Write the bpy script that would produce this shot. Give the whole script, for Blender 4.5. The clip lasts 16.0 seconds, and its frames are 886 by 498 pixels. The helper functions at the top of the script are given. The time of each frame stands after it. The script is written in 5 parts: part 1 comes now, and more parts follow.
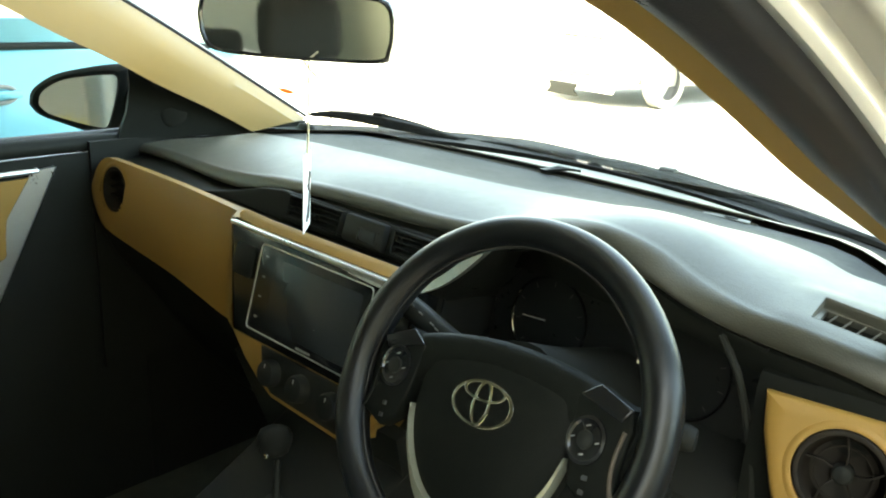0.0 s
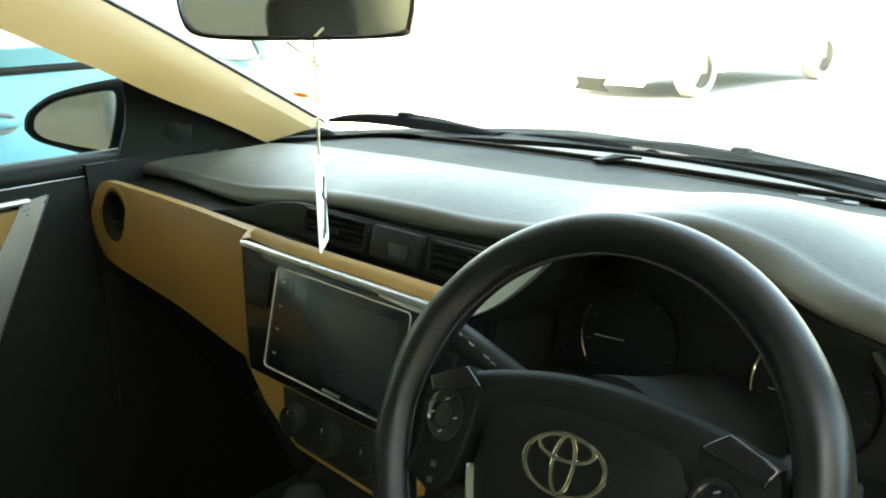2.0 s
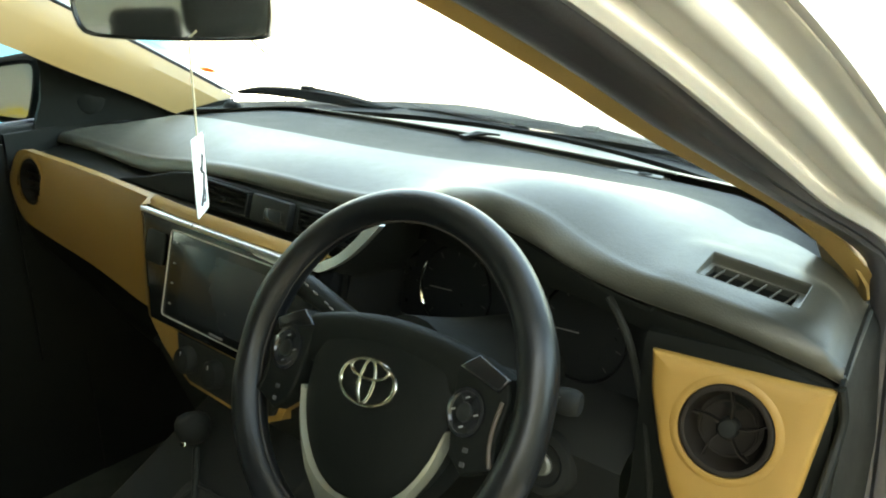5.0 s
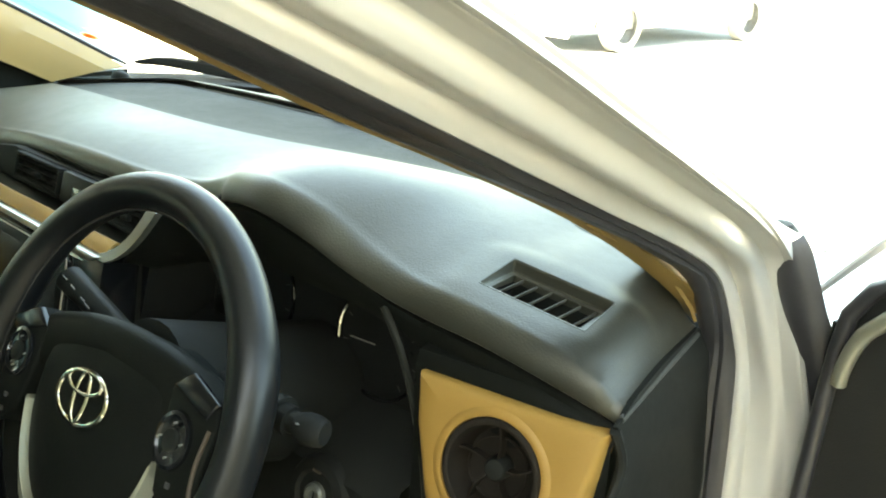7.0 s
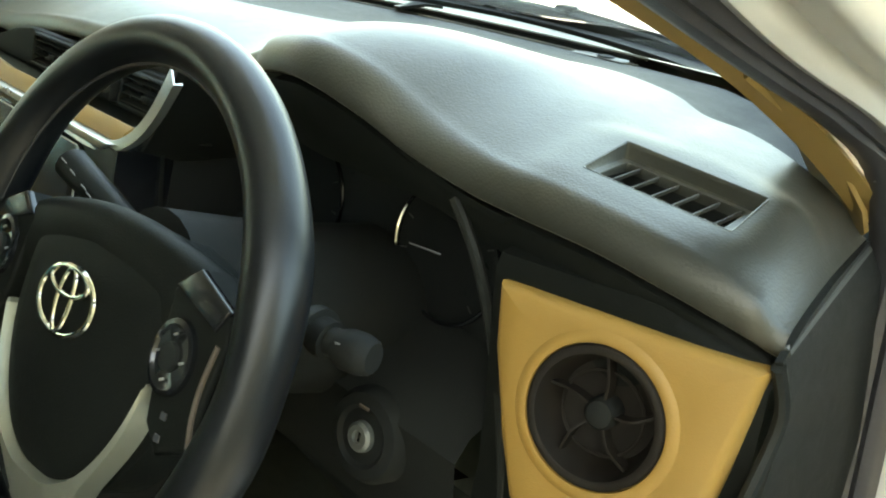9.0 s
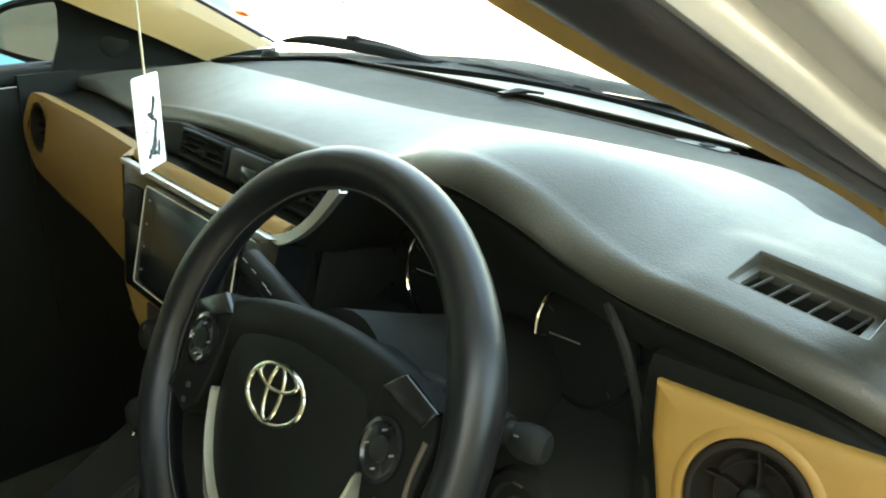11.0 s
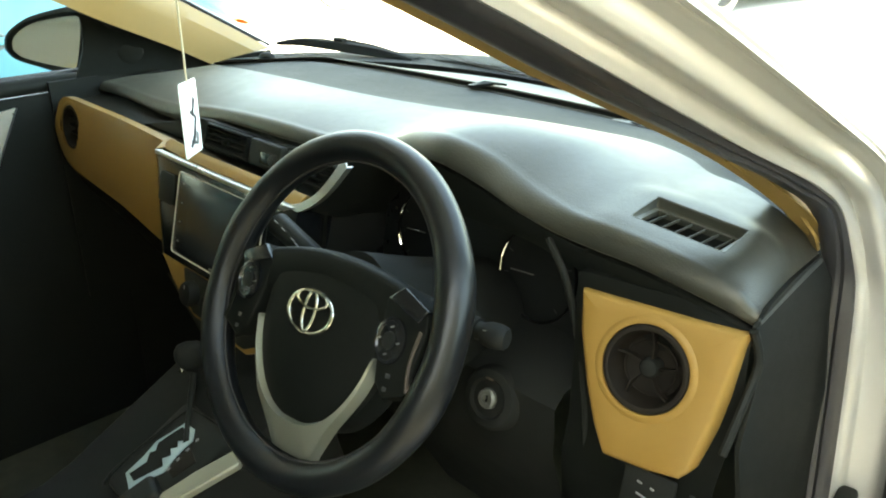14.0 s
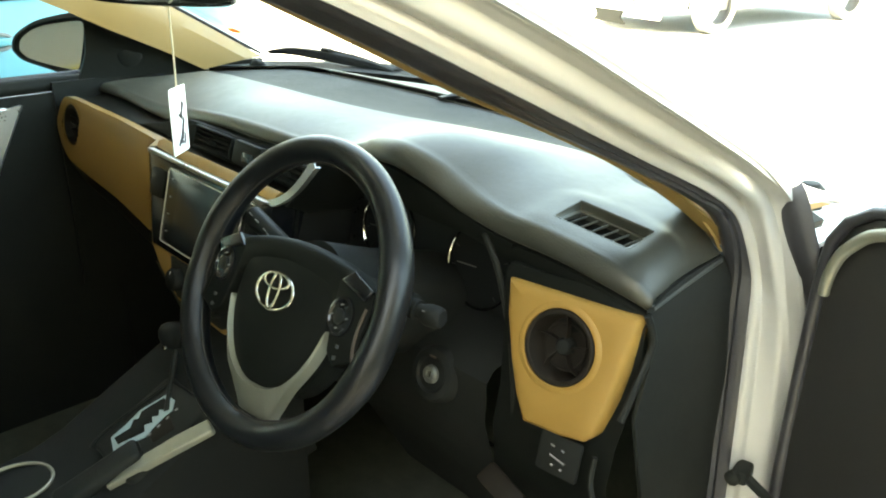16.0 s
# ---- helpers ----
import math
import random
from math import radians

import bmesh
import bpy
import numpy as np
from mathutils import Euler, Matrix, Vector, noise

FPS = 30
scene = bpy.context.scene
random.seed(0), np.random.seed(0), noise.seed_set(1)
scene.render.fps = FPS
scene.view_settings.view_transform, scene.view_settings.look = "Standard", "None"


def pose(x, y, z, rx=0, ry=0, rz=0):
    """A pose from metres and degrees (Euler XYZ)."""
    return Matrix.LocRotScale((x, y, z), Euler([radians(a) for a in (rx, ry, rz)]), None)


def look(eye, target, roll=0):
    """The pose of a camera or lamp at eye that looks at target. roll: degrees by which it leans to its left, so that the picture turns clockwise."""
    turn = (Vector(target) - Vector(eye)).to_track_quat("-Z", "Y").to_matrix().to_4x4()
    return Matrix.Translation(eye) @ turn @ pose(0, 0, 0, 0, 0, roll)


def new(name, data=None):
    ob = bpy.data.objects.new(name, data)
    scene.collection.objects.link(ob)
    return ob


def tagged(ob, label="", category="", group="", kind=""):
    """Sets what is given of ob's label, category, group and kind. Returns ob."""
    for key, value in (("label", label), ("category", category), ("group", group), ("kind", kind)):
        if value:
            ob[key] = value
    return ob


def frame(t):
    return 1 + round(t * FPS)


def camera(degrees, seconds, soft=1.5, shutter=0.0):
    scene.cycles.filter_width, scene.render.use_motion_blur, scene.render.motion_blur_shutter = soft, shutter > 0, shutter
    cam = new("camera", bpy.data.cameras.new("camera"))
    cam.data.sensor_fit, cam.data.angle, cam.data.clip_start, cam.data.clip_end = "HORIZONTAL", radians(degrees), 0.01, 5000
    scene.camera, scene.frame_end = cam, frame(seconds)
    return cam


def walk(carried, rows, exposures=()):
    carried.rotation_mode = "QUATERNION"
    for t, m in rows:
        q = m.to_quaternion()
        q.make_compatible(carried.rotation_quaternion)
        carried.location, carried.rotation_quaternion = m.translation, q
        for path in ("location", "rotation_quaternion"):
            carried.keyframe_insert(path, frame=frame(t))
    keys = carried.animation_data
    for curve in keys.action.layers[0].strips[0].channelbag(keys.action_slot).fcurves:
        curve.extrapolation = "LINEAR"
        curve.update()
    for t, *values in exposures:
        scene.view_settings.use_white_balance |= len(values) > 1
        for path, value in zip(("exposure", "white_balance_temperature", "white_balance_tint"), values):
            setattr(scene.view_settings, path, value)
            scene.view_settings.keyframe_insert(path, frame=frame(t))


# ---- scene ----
cam = camera(55.8, 16.0, soft=2.0)
PATH = [
    (0, (0.796, 0.117, 1.323), (-0.481, 1.531, 0.714), 3.2),
    (0.5, (0.744, 0.19, 1.3), (-0.562, 1.581, 0.7), 1.5),
    (1, (0.694, 0.223, 1.277), (-0.614, 1.622, 0.7), 0.1),
    (1.5, (0.669, 0.232, 1.27), (-0.66, 1.61, 0.693), -0.7),
    (2, (0.667, 0.24, 1.271), (-0.675, 1.6, 0.679), -1.3),
    (2.5, (0.693, 0.258, 1.267), (-0.673, 1.588, 0.666), -2.1),
    (3, (0.736, 0.266, 1.269), (-0.556, 1.655, 0.634), -2.2),
    (3.5, (0.778, 0.266, 1.27), (-0.48, 1.676, 0.615), -0.9),
    (3.7, (0.792, 0.259, 1.279), (-0.446, 1.681, 0.613), 0.7),
    (5.8, (0.906, 0.174, 1.347), (-0.279, 1.623, 0.642), -1.6),
    (6, (0.921, 0.181, 1.35), (-0.214, 1.661, 0.629), -1.7),
    (6.5, (0.933, 0.283, 1.335), (-0.195, 1.751, 0.58), 0.2),
    (7, (0.938, 0.408, 1.306), (-0.278, 1.825, 0.588), 2.3),
    (7.5, (0.887, 0.474, 1.26), (-0.357, 1.865, 0.543), 2.0),
    (8, (0.862, 0.5, 1.218), (-0.408, 1.834, 0.438), 2.4),
    (8.5, (0.852, 0.513, 1.2), (-0.415, 1.811, 0.357), 2.4),
    (9, (0.839, 0.499, 1.205), (-0.443, 1.785, 0.367), 2.2),
    (9.5, (0.84, 0.464, 1.219), (-0.449, 1.755, 0.399), 2.6),
    (10, (0.833, 0.43, 1.25), (-0.474, 1.71, 0.442), 3.0),
    (10.2, (0.823, 0.422, 1.265), (-0.501, 1.69, 0.465), 2.4),
    (12.3, (0.831, 0.4, 1.276), (-0.602, 1.597, 0.562), 0.0),
    (12.5, (0.848, 0.397, 1.272), (-0.58, 1.599, 0.553), 0.4),
    (13, (0.896, 0.384, 1.273), (-0.516, 1.585, 0.521), 0.7),
    (13.5, (0.944, 0.334, 1.294), (-0.45, 1.541, 0.517), -0.1),
    (14, (0.985, 0.259, 1.324), (-0.369, 1.51, 0.548), -1.0),
    (14.5, (0.995, 0.189, 1.337), (-0.306, 1.494, 0.56), -0.8),
    (15, (1.013, 0.16, 1.346), (-0.266, 1.486, 0.567), -0.5),
    (15.5, (1.057, 0.166, 1.354), (-0.211, 1.503, 0.577), 0.7),
    (16, (1.109, 0.218, 1.355), (-0.246, 1.478, 0.596), 0.7),
]
walk(cam, [(t, look(eye, target, roll)) for t, eye, target, roll in PATH],
     exposures=[(0, 4.27, 9200, -6), (16, 4.27, 9200, -6)])

# ---- light ----
SUN_EL, SUN_AZ = radians(58), radians(200)
world = bpy.data.worlds.new("sky")
world.use_nodes = True
scene.world = world
wn = world.node_tree.nodes
sky = wn.new("ShaderNodeTexSky")
sky.sky_type, sky.sun_disc = "NISHITA", False
sky.sun_elevation, sky.sun_rotation = SUN_EL, SUN_AZ
sky.air_density, sky.dust_density = 1.0, 3.0
wn["Background"].inputs["Strength"].default_value = 0.15
world.node_tree.links.new(sky.outputs[0], wn["Background"].inputs["Color"])
sun_data = bpy.data.lights.new("sun", "SUN")
sun_data.energy, sun_data.angle, sun_data.color = 2.5, radians(14), (1.0, 0.96, 0.9)
sun = new("sun", sun_data)
sun.matrix_world = look((0, 0, 30), (30 * math.cos(SUN_EL) * -math.sin(SUN_AZ), 30 * math.cos(SUN_EL) * -math.cos(SUN_AZ), 30 - 30 * math.sin(SUN_EL)))


# ---- materials ----
def material(name, color, rough=0.5, metal=0.0, var=0.12, scale=6.0, grain=0.0, grain_scale=900.0, coat=0.0, coat_rough=0.05, spec=0.5, dust=0.0, dust_color=(0.35, 0.33, 0.28), bloom=0.0, tint=(1, 1, 1)):
    """A plastic, paint, metal or cloth: colour that drifts at a large and a small scale, gloss that follows it, and a fine grain."""
    m = bpy.data.materials.new(name)
    m.use_nodes = True
    n, l = m.node_tree.nodes, m.node_tree.links
    b = n["Principled BSDF"]
    co = n.new("ShaderNodeTexCoord")
    big = n.new("ShaderNodeTexNoise")
    big.inputs["Scale"].default_value, big.inputs["Detail"].default_value = scale, 6
    small = n.new("ShaderNodeTexNoise")
    small.inputs["Scale"].default_value, small.inputs["Detail"].default_value = scale * 14, 4
    for t in (big, small):
        l.new(co.outputs["Object"], t.inputs["Vector"])
    add = n.new("ShaderNodeMath")
    add.operation = "MULTIPLY_ADD"
    l.new(small.outputs[0], add.inputs[0])
    add.inputs[1].default_value = 0.5
    l.new(big.outputs[0], add.inputs[2])
    ramp = n.new("ShaderNodeMapRange")
    ramp.inputs["From Min"].default_value, ramp.inputs["From Max"].default_value = 0.45, 1.05
    ramp.inputs["To Min"].default_value, ramp.inputs["To Max"].default_value = 1 - var, 1 + var
    l.new(add.outputs[0], ramp.inputs["Value"])
    mul = n.new("ShaderNodeVectorMath")
    mul.operation = "SCALE"
    mul.inputs[0].default_value = color
    l.new(ramp.outputs[0], mul.inputs["Scale"])
    out = mul.outputs[0]
    if dust:
        dn = n.new("ShaderNodeTexNoise")
        dn.inputs["Scale"].default_value, dn.inputs["Detail"].default_value, dn.inputs["Roughness"].default_value = scale * 3.1, 9, 0.75
        l.new(co.outputs["Object"], dn.inputs["Vector"])
        dr = n.new("ShaderNodeMapRange")
        dr.inputs["From Min"].default_value, dr.inputs["From Max"].default_value = 0.42, 0.78
        dr.inputs["To Max"].default_value = dust
        l.new(dn.outputs[0], dr.inputs["Value"])
        mix = n.new("ShaderNodeMix")
        mix.data_type = "RGBA"
        l.new(dr.outputs[0], mix.inputs[0])
        l.new(out, mix.inputs[6])
        mix.inputs[7].default_value = (*dust_color, 1)
        out = mix.outputs[2]
    l.new(out, b.inputs["Base Color"])
    rr = n.new("ShaderNodeMapRange")
    rr.inputs["From Min"].default_value, rr.inputs["From Max"].default_value = 0.45, 1.05
    rr.inputs["To Min"].default_value, rr.inputs["To Max"].default_value = max(0.02, rough - 0.07), min(1, rough + 0.07)
    l.new(add.outputs[0], rr.inputs["Value"])
    l.new(rr.outputs[0], b.inputs["Roughness"])
    b.inputs["Metallic"].default_value = metal
    b.inputs["Specular IOR Level"].default_value = spec
    b.inputs["Coat Weight"].default_value = coat
    b.inputs["Sheen Weight"].default_value, b.inputs["Sheen Roughness"].default_value = bloom, 0.45
    b.inputs["Specular Tint"].default_value = (*tint, 1)
    b.inputs["Sheen Tint"].default_value = (1.0, 0.93, 0.74, 1)
    b.inputs["Coat Roughness"].default_value = coat_rough
    if grain:
        g = n.new("ShaderNodeTexVoronoi")
        g.inputs["Scale"].default_value = grain_scale
        l.new(co.outputs["Object"], g.inputs["Vector"])
        bump = n.new("ShaderNodeBump")
        bump.inputs["Strength"].default_value, bump.inputs["Distance"].default_value = grain, 0.0006
        l.new(g.outputs["Distance"], bump.inputs["Height"])
        l.new(bump.outputs[0], b.inputs["Normal"])
    return m


def glass(name, tint=(0.97, 0.99, 0.98)):
    """Thin clear glass: it lets light straight through and mirrors more at a grazing view."""
    m = bpy.data.materials.new(name)
    m.use_nodes = True
    n, l = m.node_tree.nodes, m.node_tree.links
    n.remove(n["Principled BSDF"])
    tr, gl, mix, fr, pw = (n.new("ShaderNode" + k) for k in ("BsdfTransparent", "BsdfGlossy", "MixShader", "LayerWeight", "Math"))
    tr.inputs[0].default_value = (*tint, 1)
    gl.inputs["Roughness"].default_value = 0.02
    pw.operation = "POWER"
    pw.inputs[1].default_value = 5.0
    add = n.new("ShaderNodeMath")
    add.operation = "MULTIPLY_ADD"
    add.inputs[1].default_value, add.inputs[2].default_value = 0.6, 0.03
    l.new(fr.outputs["Facing"], pw.inputs[0])
    l.new(pw.outputs[0], add.inputs[0])
    l.new(add.outputs[0], mix.inputs[0])
    l.new(tr.outputs[0], mix.inputs[1])
    l.new(gl.outputs[0], mix.inputs[2])
    l.new(mix.outputs[0], n["Material Output"].inputs[0])
    return m


PAD = material("soft dash plastic", (0.017, 0.018, 0.014), 0.44, spec=0.62, grain=0.22, grain_scale=520, var=0.12, scale=5, dust=0.03, bloom=0.10, tint=(1.0, 0.97, 0.86))
BAND = material("dark demister plastic", (0.017, 0.019, 0.018), 0.66, spec=0.16, grain=0.3, grain_scale=700, scale=5, dust=0.04)
BLACK = material("black plastic", (0.015, 0.0165, 0.015), 0.50, grain=0.2, scale=9, spec=0.12)
GLOSS = material("glossy black panel", (0.008, 0.009, 0.010), 0.16, var=0.05, scale=12)
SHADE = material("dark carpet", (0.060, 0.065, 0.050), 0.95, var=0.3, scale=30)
BEIGE = material("tan trim plastic", (0.265, 0.153, 0.039), 0.50, spec=0.35, grain=0.15, var=0.06, scale=4)
STRIP = material("dull silver strip", (0.29, 0.285, 0.225), 0.38, metal=0.5, var=0.08, scale=12)
CREAM = material("cream pillar plastic", (0.232, 0.150, 0.048), 0.55, grain=0.12, var=0.05, scale=4)
PAINT = material("champagne paint", (0.425, 0.42, 0.40), 0.36, metal=0.12, coat=0.25, var=0.03, scale=5)
SILVER = material("satin silver trim", (0.58, 0.58, 0.55), 0.32, metal=0.85, var=0.06, scale=10)
GATE = material("pale satin metal", (0.36, 0.47, 0.50), 0.38, metal=0.4, var=0.05, scale=20)
CHROME = material("chrome", (0.62, 0.60, 0.50), 0.10, metal=1.0, var=0.03, scale=15)
SPOKE = material("dull silver spoke", (0.27, 0.275, 0.22), 0.40, metal=0.6, var=0.06, scale=10)
LEATHER = material("wheel leather", (0.006, 0.007, 0.008), 0.34, spec=0.36, grain=0.10, grain_scale=1500, var=0.10, scale=14)
RUBBER = material("seal rubber", (0.030, 0.030, 0.034), 0.34, spec=0.5, var=0.2, scale=20, grain=0.1)
CARD = material("white card", (0.85, 0.85, 0.83), 0.55, var=0.03, scale=20)
INK = material("black ink", (0.015, 0.015, 0.02), 0.6)
PRINT = material("grey print", (0.20, 0.20, 0.20), 0.6)
DIM = material("unlit dial print", (0.035, 0.037, 0.04), 0.4)
MARK = material("white marking", (0.22, 0.22, 0.21), 0.5)
THREAD = material("cream cord", (0.62, 0.56, 0.40), 0.8, grain=0.4, grain_scale=2500)
SCREEN = material("screen glass", (0.018, 0.022, 0.025), 0.22, var=0.1, scale=6)
DIAL = material("dial face", (0.009, 0.010, 0.010), 0.30, spec=0.22)
STITCH = material("dark stitching", (0.02, 0.019, 0.018), 0.7)
PANEL = material("door panel plastic", (0.022, 0.022, 0.021), 0.5, grain=0.3, scale=8)
BLADE = material("dusty vent plastic", (0.013, 0.0105, 0.008), 0.6, spec=0.15, var=0.3, scale=30)
# paler plastic that stands for the highlight along the end cover's edge
SATIN = material("edge highlight plastic", (0.05, 0.054, 0.05), 0.36, spec=0.6, var=0.05, scale=6, grain=0.1, grain_scale=520)
# brown of the ignition mark, and of the reflection painted on a pod edge
BROWN = material("brown plastic and pod edge reflection", (0.055, 0.041, 0.029), 0.6, var=0.25, scale=20)
SEAT = material("dark seat cloth", (0.022, 0.023, 0.023), 0.85, grain=0.5, grain_scale=600, var=0.2, scale=12)
HUB = material("deep black plastic", (0.007, 0.008, 0.007), 0.55, spec=0.06, grain=0.2, scale=9)
ROOFLINE = material("headliner cloth", (0.26, 0.245, 0.20), 0.9, grain=0.2, var=0.06)
BLUE = material("light blue paint", (0.16, 0.47, 0.56), 0.34, coat=0.2, var=0.04, scale=3)
WHITE = material("white paint", (0.78, 0.78, 0.76), 0.30, coat=0.6, var=0.04, scale=3)
# black tyre rubber with the yard's glare put into its colour
TYRE = material("tyre rubber paled for glare", (0.22, 0.22, 0.21), 0.8, var=0.2, scale=20)
ALLOY = material("alloy rim", (0.72, 0.72, 0.70), 0.4, metal=0.1)
MATT = material("matt black plastic", (0.012, 0.013, 0.012), 0.68, grain=0.2, scale=9, spec=0.1)
CONCRETE = material("pale concrete", (0.52, 0.50, 0.45), 0.85, grain=0.3, grain_scale=60, var=0.15, scale=0.6)
WALL = material("weathered wall render", (0.28, 0.285, 0.25), 0.9, grain=0.3, grain_scale=120, var=0.12, scale=1.2)
STEEL = material("grey painted steel", (0.22, 0.23, 0.22), 0.5, var=0.2, scale=8)
WORN = material("worn lock metal", (0.13, 0.135, 0.12), 0.4, metal=0.4, var=0.2, scale=40)
ORANGE = material("orange sticker", (0.85, 0.22, 0.04), 0.5, var=0.1)
STICKER = material("pale sticker", (0.85, 0.72, 0.42), 0.5, var=0.1)
for m in (ORANGE, STICKER):
    n, l = m.node_tree.nodes, m.node_tree.links
    thin, mix = n.new("ShaderNodeBsdfTranslucent"), n.new("ShaderNodeMixShader")
    thin.inputs["Color"].default_value = (0.95, 0.40, 0.10, 1) if m is ORANGE else (0.95, 0.85, 0.60, 1)
    mix.inputs[0].default_value = 0.7
    l.new(n["Principled BSDF"].outputs[0], mix.inputs[1])
    l.new(thin.outputs[0], mix.inputs[2])
    l.new(mix.outputs[0], n["Material Output"].inputs[0])
YELLOW = material("yellow hose", (0.75, 0.55, 0.04), 0.5)
PANE = glass("clear glass")
TINT = glass("grey tinted glass", (0.55, 0.6, 0.58))
MIRROR = material("mirror glass", (0.62, 0.62, 0.58), 0.03, metal=1.0, var=0.01)


# ---- helpers for shapes ----
def part(name, bm, mat, parent=None, label="", smooth=True):
    me = bpy.data.meshes.new(name)
    bmesh.ops.recalc_face_normals(bm, faces=bm.faces[:])
    if smooth:
        for f in bm.faces:
            f.smooth = True
        for e in bm.edges:
            if len(e.link_faces) == 2 and e.calc_face_angle(0) > 0.7:
                e.smooth = False
    bm.to_mesh(me)
    bm.free()
    me.materials.append(mat)
    ob = new(name, me)
    if parent:
        ob.parent = parent
        if parent.type == "EMPTY":
            ob.matrix_parent_inverse = Matrix.Translation(-parent.location)
    if label:
        ob["label"] = label
    return ob


def thing(name, label, category, at=(0, 0, 0), group="", kind=""):
    ob = new(name)
    ob.empty_display_size = 0.05
    ob.location = at
    return tagged(ob, label, category, group, kind)


def smooth_path(points, n):
    """n points, evenly spaced, on a smooth curve through a few points."""
    p = [Vector(q) for q in points]
    if len(p) == 2:
        return [p[0].lerp(p[1], i / (n - 1)) for i in range(n)]
    fine = []
    for i in range(len(p) - 1):
        a, b, c, d = p[max(i - 1, 0)], p[i], p[i + 1], p[min(i + 2, len(p) - 1)]
        for k in range(16):
            t = k / 16
            fine.append(0.5 * ((2 * b) + (c - a) * t + (2 * a - 5 * b + 4 * c - d) * t * t + (3 * b - a - 3 * c + d) * t ** 3))
    fine.append(p[-1])
    run = [0.0]
    for a, b in zip(fine, fine[1:]):
        run.append(run[-1] + (b - a).length)
    out = []
    for s in np.linspace(0, run[-1], n):
        i = min(int(np.searchsorted(run, s, "right")) - 1, len(fine) - 2)
        out.append(fine[i].lerp(fine[i + 1], (s - run[i]) / max(run[i + 1] - run[i], 1e-9)))
    return out


def sheet(rows, thick=0.0, closed=False, bm=None):
    """A skin over rows of points; thick: metres by which it is made solid."""
    bm = bm or bmesh.new()
    vs = [[bm.verts.new(p) for p in row] for row in rows]
    faces = []
    for a, b in zip(vs, vs[1:]):
        m = len(a)
        for i in range(m if closed else m - 1):
            faces.append(bm.faces.new((a[i], a[(i + 1) % m], b[(i + 1) % m], b[i])))
    if thick:
        bm.normal_update()
        back = {v: bm.verts.new(v.co - v.normal * thick) for row in vs for v in row}
        rim = [e for e in bm.edges if len(e.link_faces) == 1]
        for f in faces:
            bm.faces.new([back[v] for v in reversed(f.verts)])
        for e in rim:
            a, b = e.verts
            bm.faces.new((a, b, back[b], back[a]))
    return bm


def tube(points, radius, sides=10, n=0, taper=None, bm=None):
    """A round bar along a path. taper: the radius at the far end."""
    bm = bm or bmesh.new()
    p = smooth_path(points, n) if n else [Vector(q) for q in points]
    up, rings = None, []
    for i, q in enumerate(p):
        d = (p[min(i + 1, len(p) - 1)] - p[max(i - 1, 0)]).normalized()
        if up is None:
            up = d.orthogonal().normalized()
        up = (up - d * up.dot(d)).normalized()
        side = d.cross(up)
        r = radius if taper is None else radius + (taper - radius) * i / (len(p) - 1)
        rings.append([bm.verts.new(q + r * (math.cos(a) * up + math.sin(a) * side)) for a in (2 * math.pi * k / sides for k in range(sides))])
    for a, b in zip(rings, rings[1:]):
        for k in range(sides):
            bm.faces.new((a[k], a[(k + 1) % sides], b[(k + 1) % sides], b[k]))
    bm.faces.new(rings[0][::-1])
    bm.faces.new(rings[-1])
    return bm


def block(m, sx, sy, sz, bevel=0.003, seg=2, bm=None, taper=1.0):
    """A box with rounded edges, centred at the pose m. taper: how wide its top is against its foot."""
    b = bmesh.new()
    bmesh.ops.create_cube(b, size=1)
    for v in b.verts:
        k = taper if v.co.z > 0 else 1
        v.co = Vector((v.co.x * sx * k, v.co.y * sy * k, v.co.z * sz))
    if bevel:
        bmesh.ops.bevel(b, geom=b.edges[:], offset=bevel, segments=seg, affect="EDGES", profile=0.5)
    b.transform(m)
    if bm is None:
        return b
    me = bpy.data.meshes.new("join")
    b.to_mesh(me)
    b.free()
    bm.from_mesh(me)
    bpy.data.meshes.remove(me)
    return bm


def plate(outline, m, depth, bevel=0.002, seg=2, bm=None):
    """A flat piece with the outline (x, y), lying in the pose m's plane, its face towards +z and depth thick behind, its rim rounded."""
    b = bmesh.new()
    top = b.faces.new([b.verts.new((x, y, 0)) for x, y in outline])
    if top.normal.z < 0 or top.calc_area() and (top.normal_update() or top.normal.z < 0):
        top.normal_flip()
    ext = bmesh.ops.extrude_face_region(b, geom=[top])
    for v in (g for g in ext["geom"] if isinstance(g, bmesh.types.BMVert)):
        v.co.z -= depth
    b.faces.ensure_lookup_table()
    if bevel:
        rim = [e for e in b.edges if all(abs(v.co.z) < 1e-7 for v in e.verts)]
        bmesh.ops.bevel(b, geom=rim, offset=bevel, segments=seg, affect="EDGES", profile=0.5)
    b.transform(m)
    if bm is None:
        return b
    me = bpy.data.meshes.new("join")
    b.to_mesh(me)
    b.free()
    bm.from_mesh(me)
    bpy.data.meshes.remove(me)
    return bm


def turned(profile, m, n=40, bm=None, sx=1.0, sy=1.0, caps=True):
    """A turned piece: the profile (radius, height) spun round the pose's z."""
    bm = bm or bmesh.new()
    rings = []
    for r, h in profile:
        rings.append([bm.verts.new(m @ Vector((sx * r * math.cos(2 * math.pi * k / n), sy * r * math.sin(2 * math.pi * k / n), h))) for k in range(n)])
    for a, b in zip(rings, rings[1:]):
        for k in range(n):
            bm.faces.new((a[k], a[(k + 1) % n], b[(k + 1) % n], b[k]))
    for ring, (r, h) in ((rings[0], profile[0]), (rings[-1], profile[-1])):
        if r > 1e-6 and caps:
            bm.faces.new(ring)
    return bm


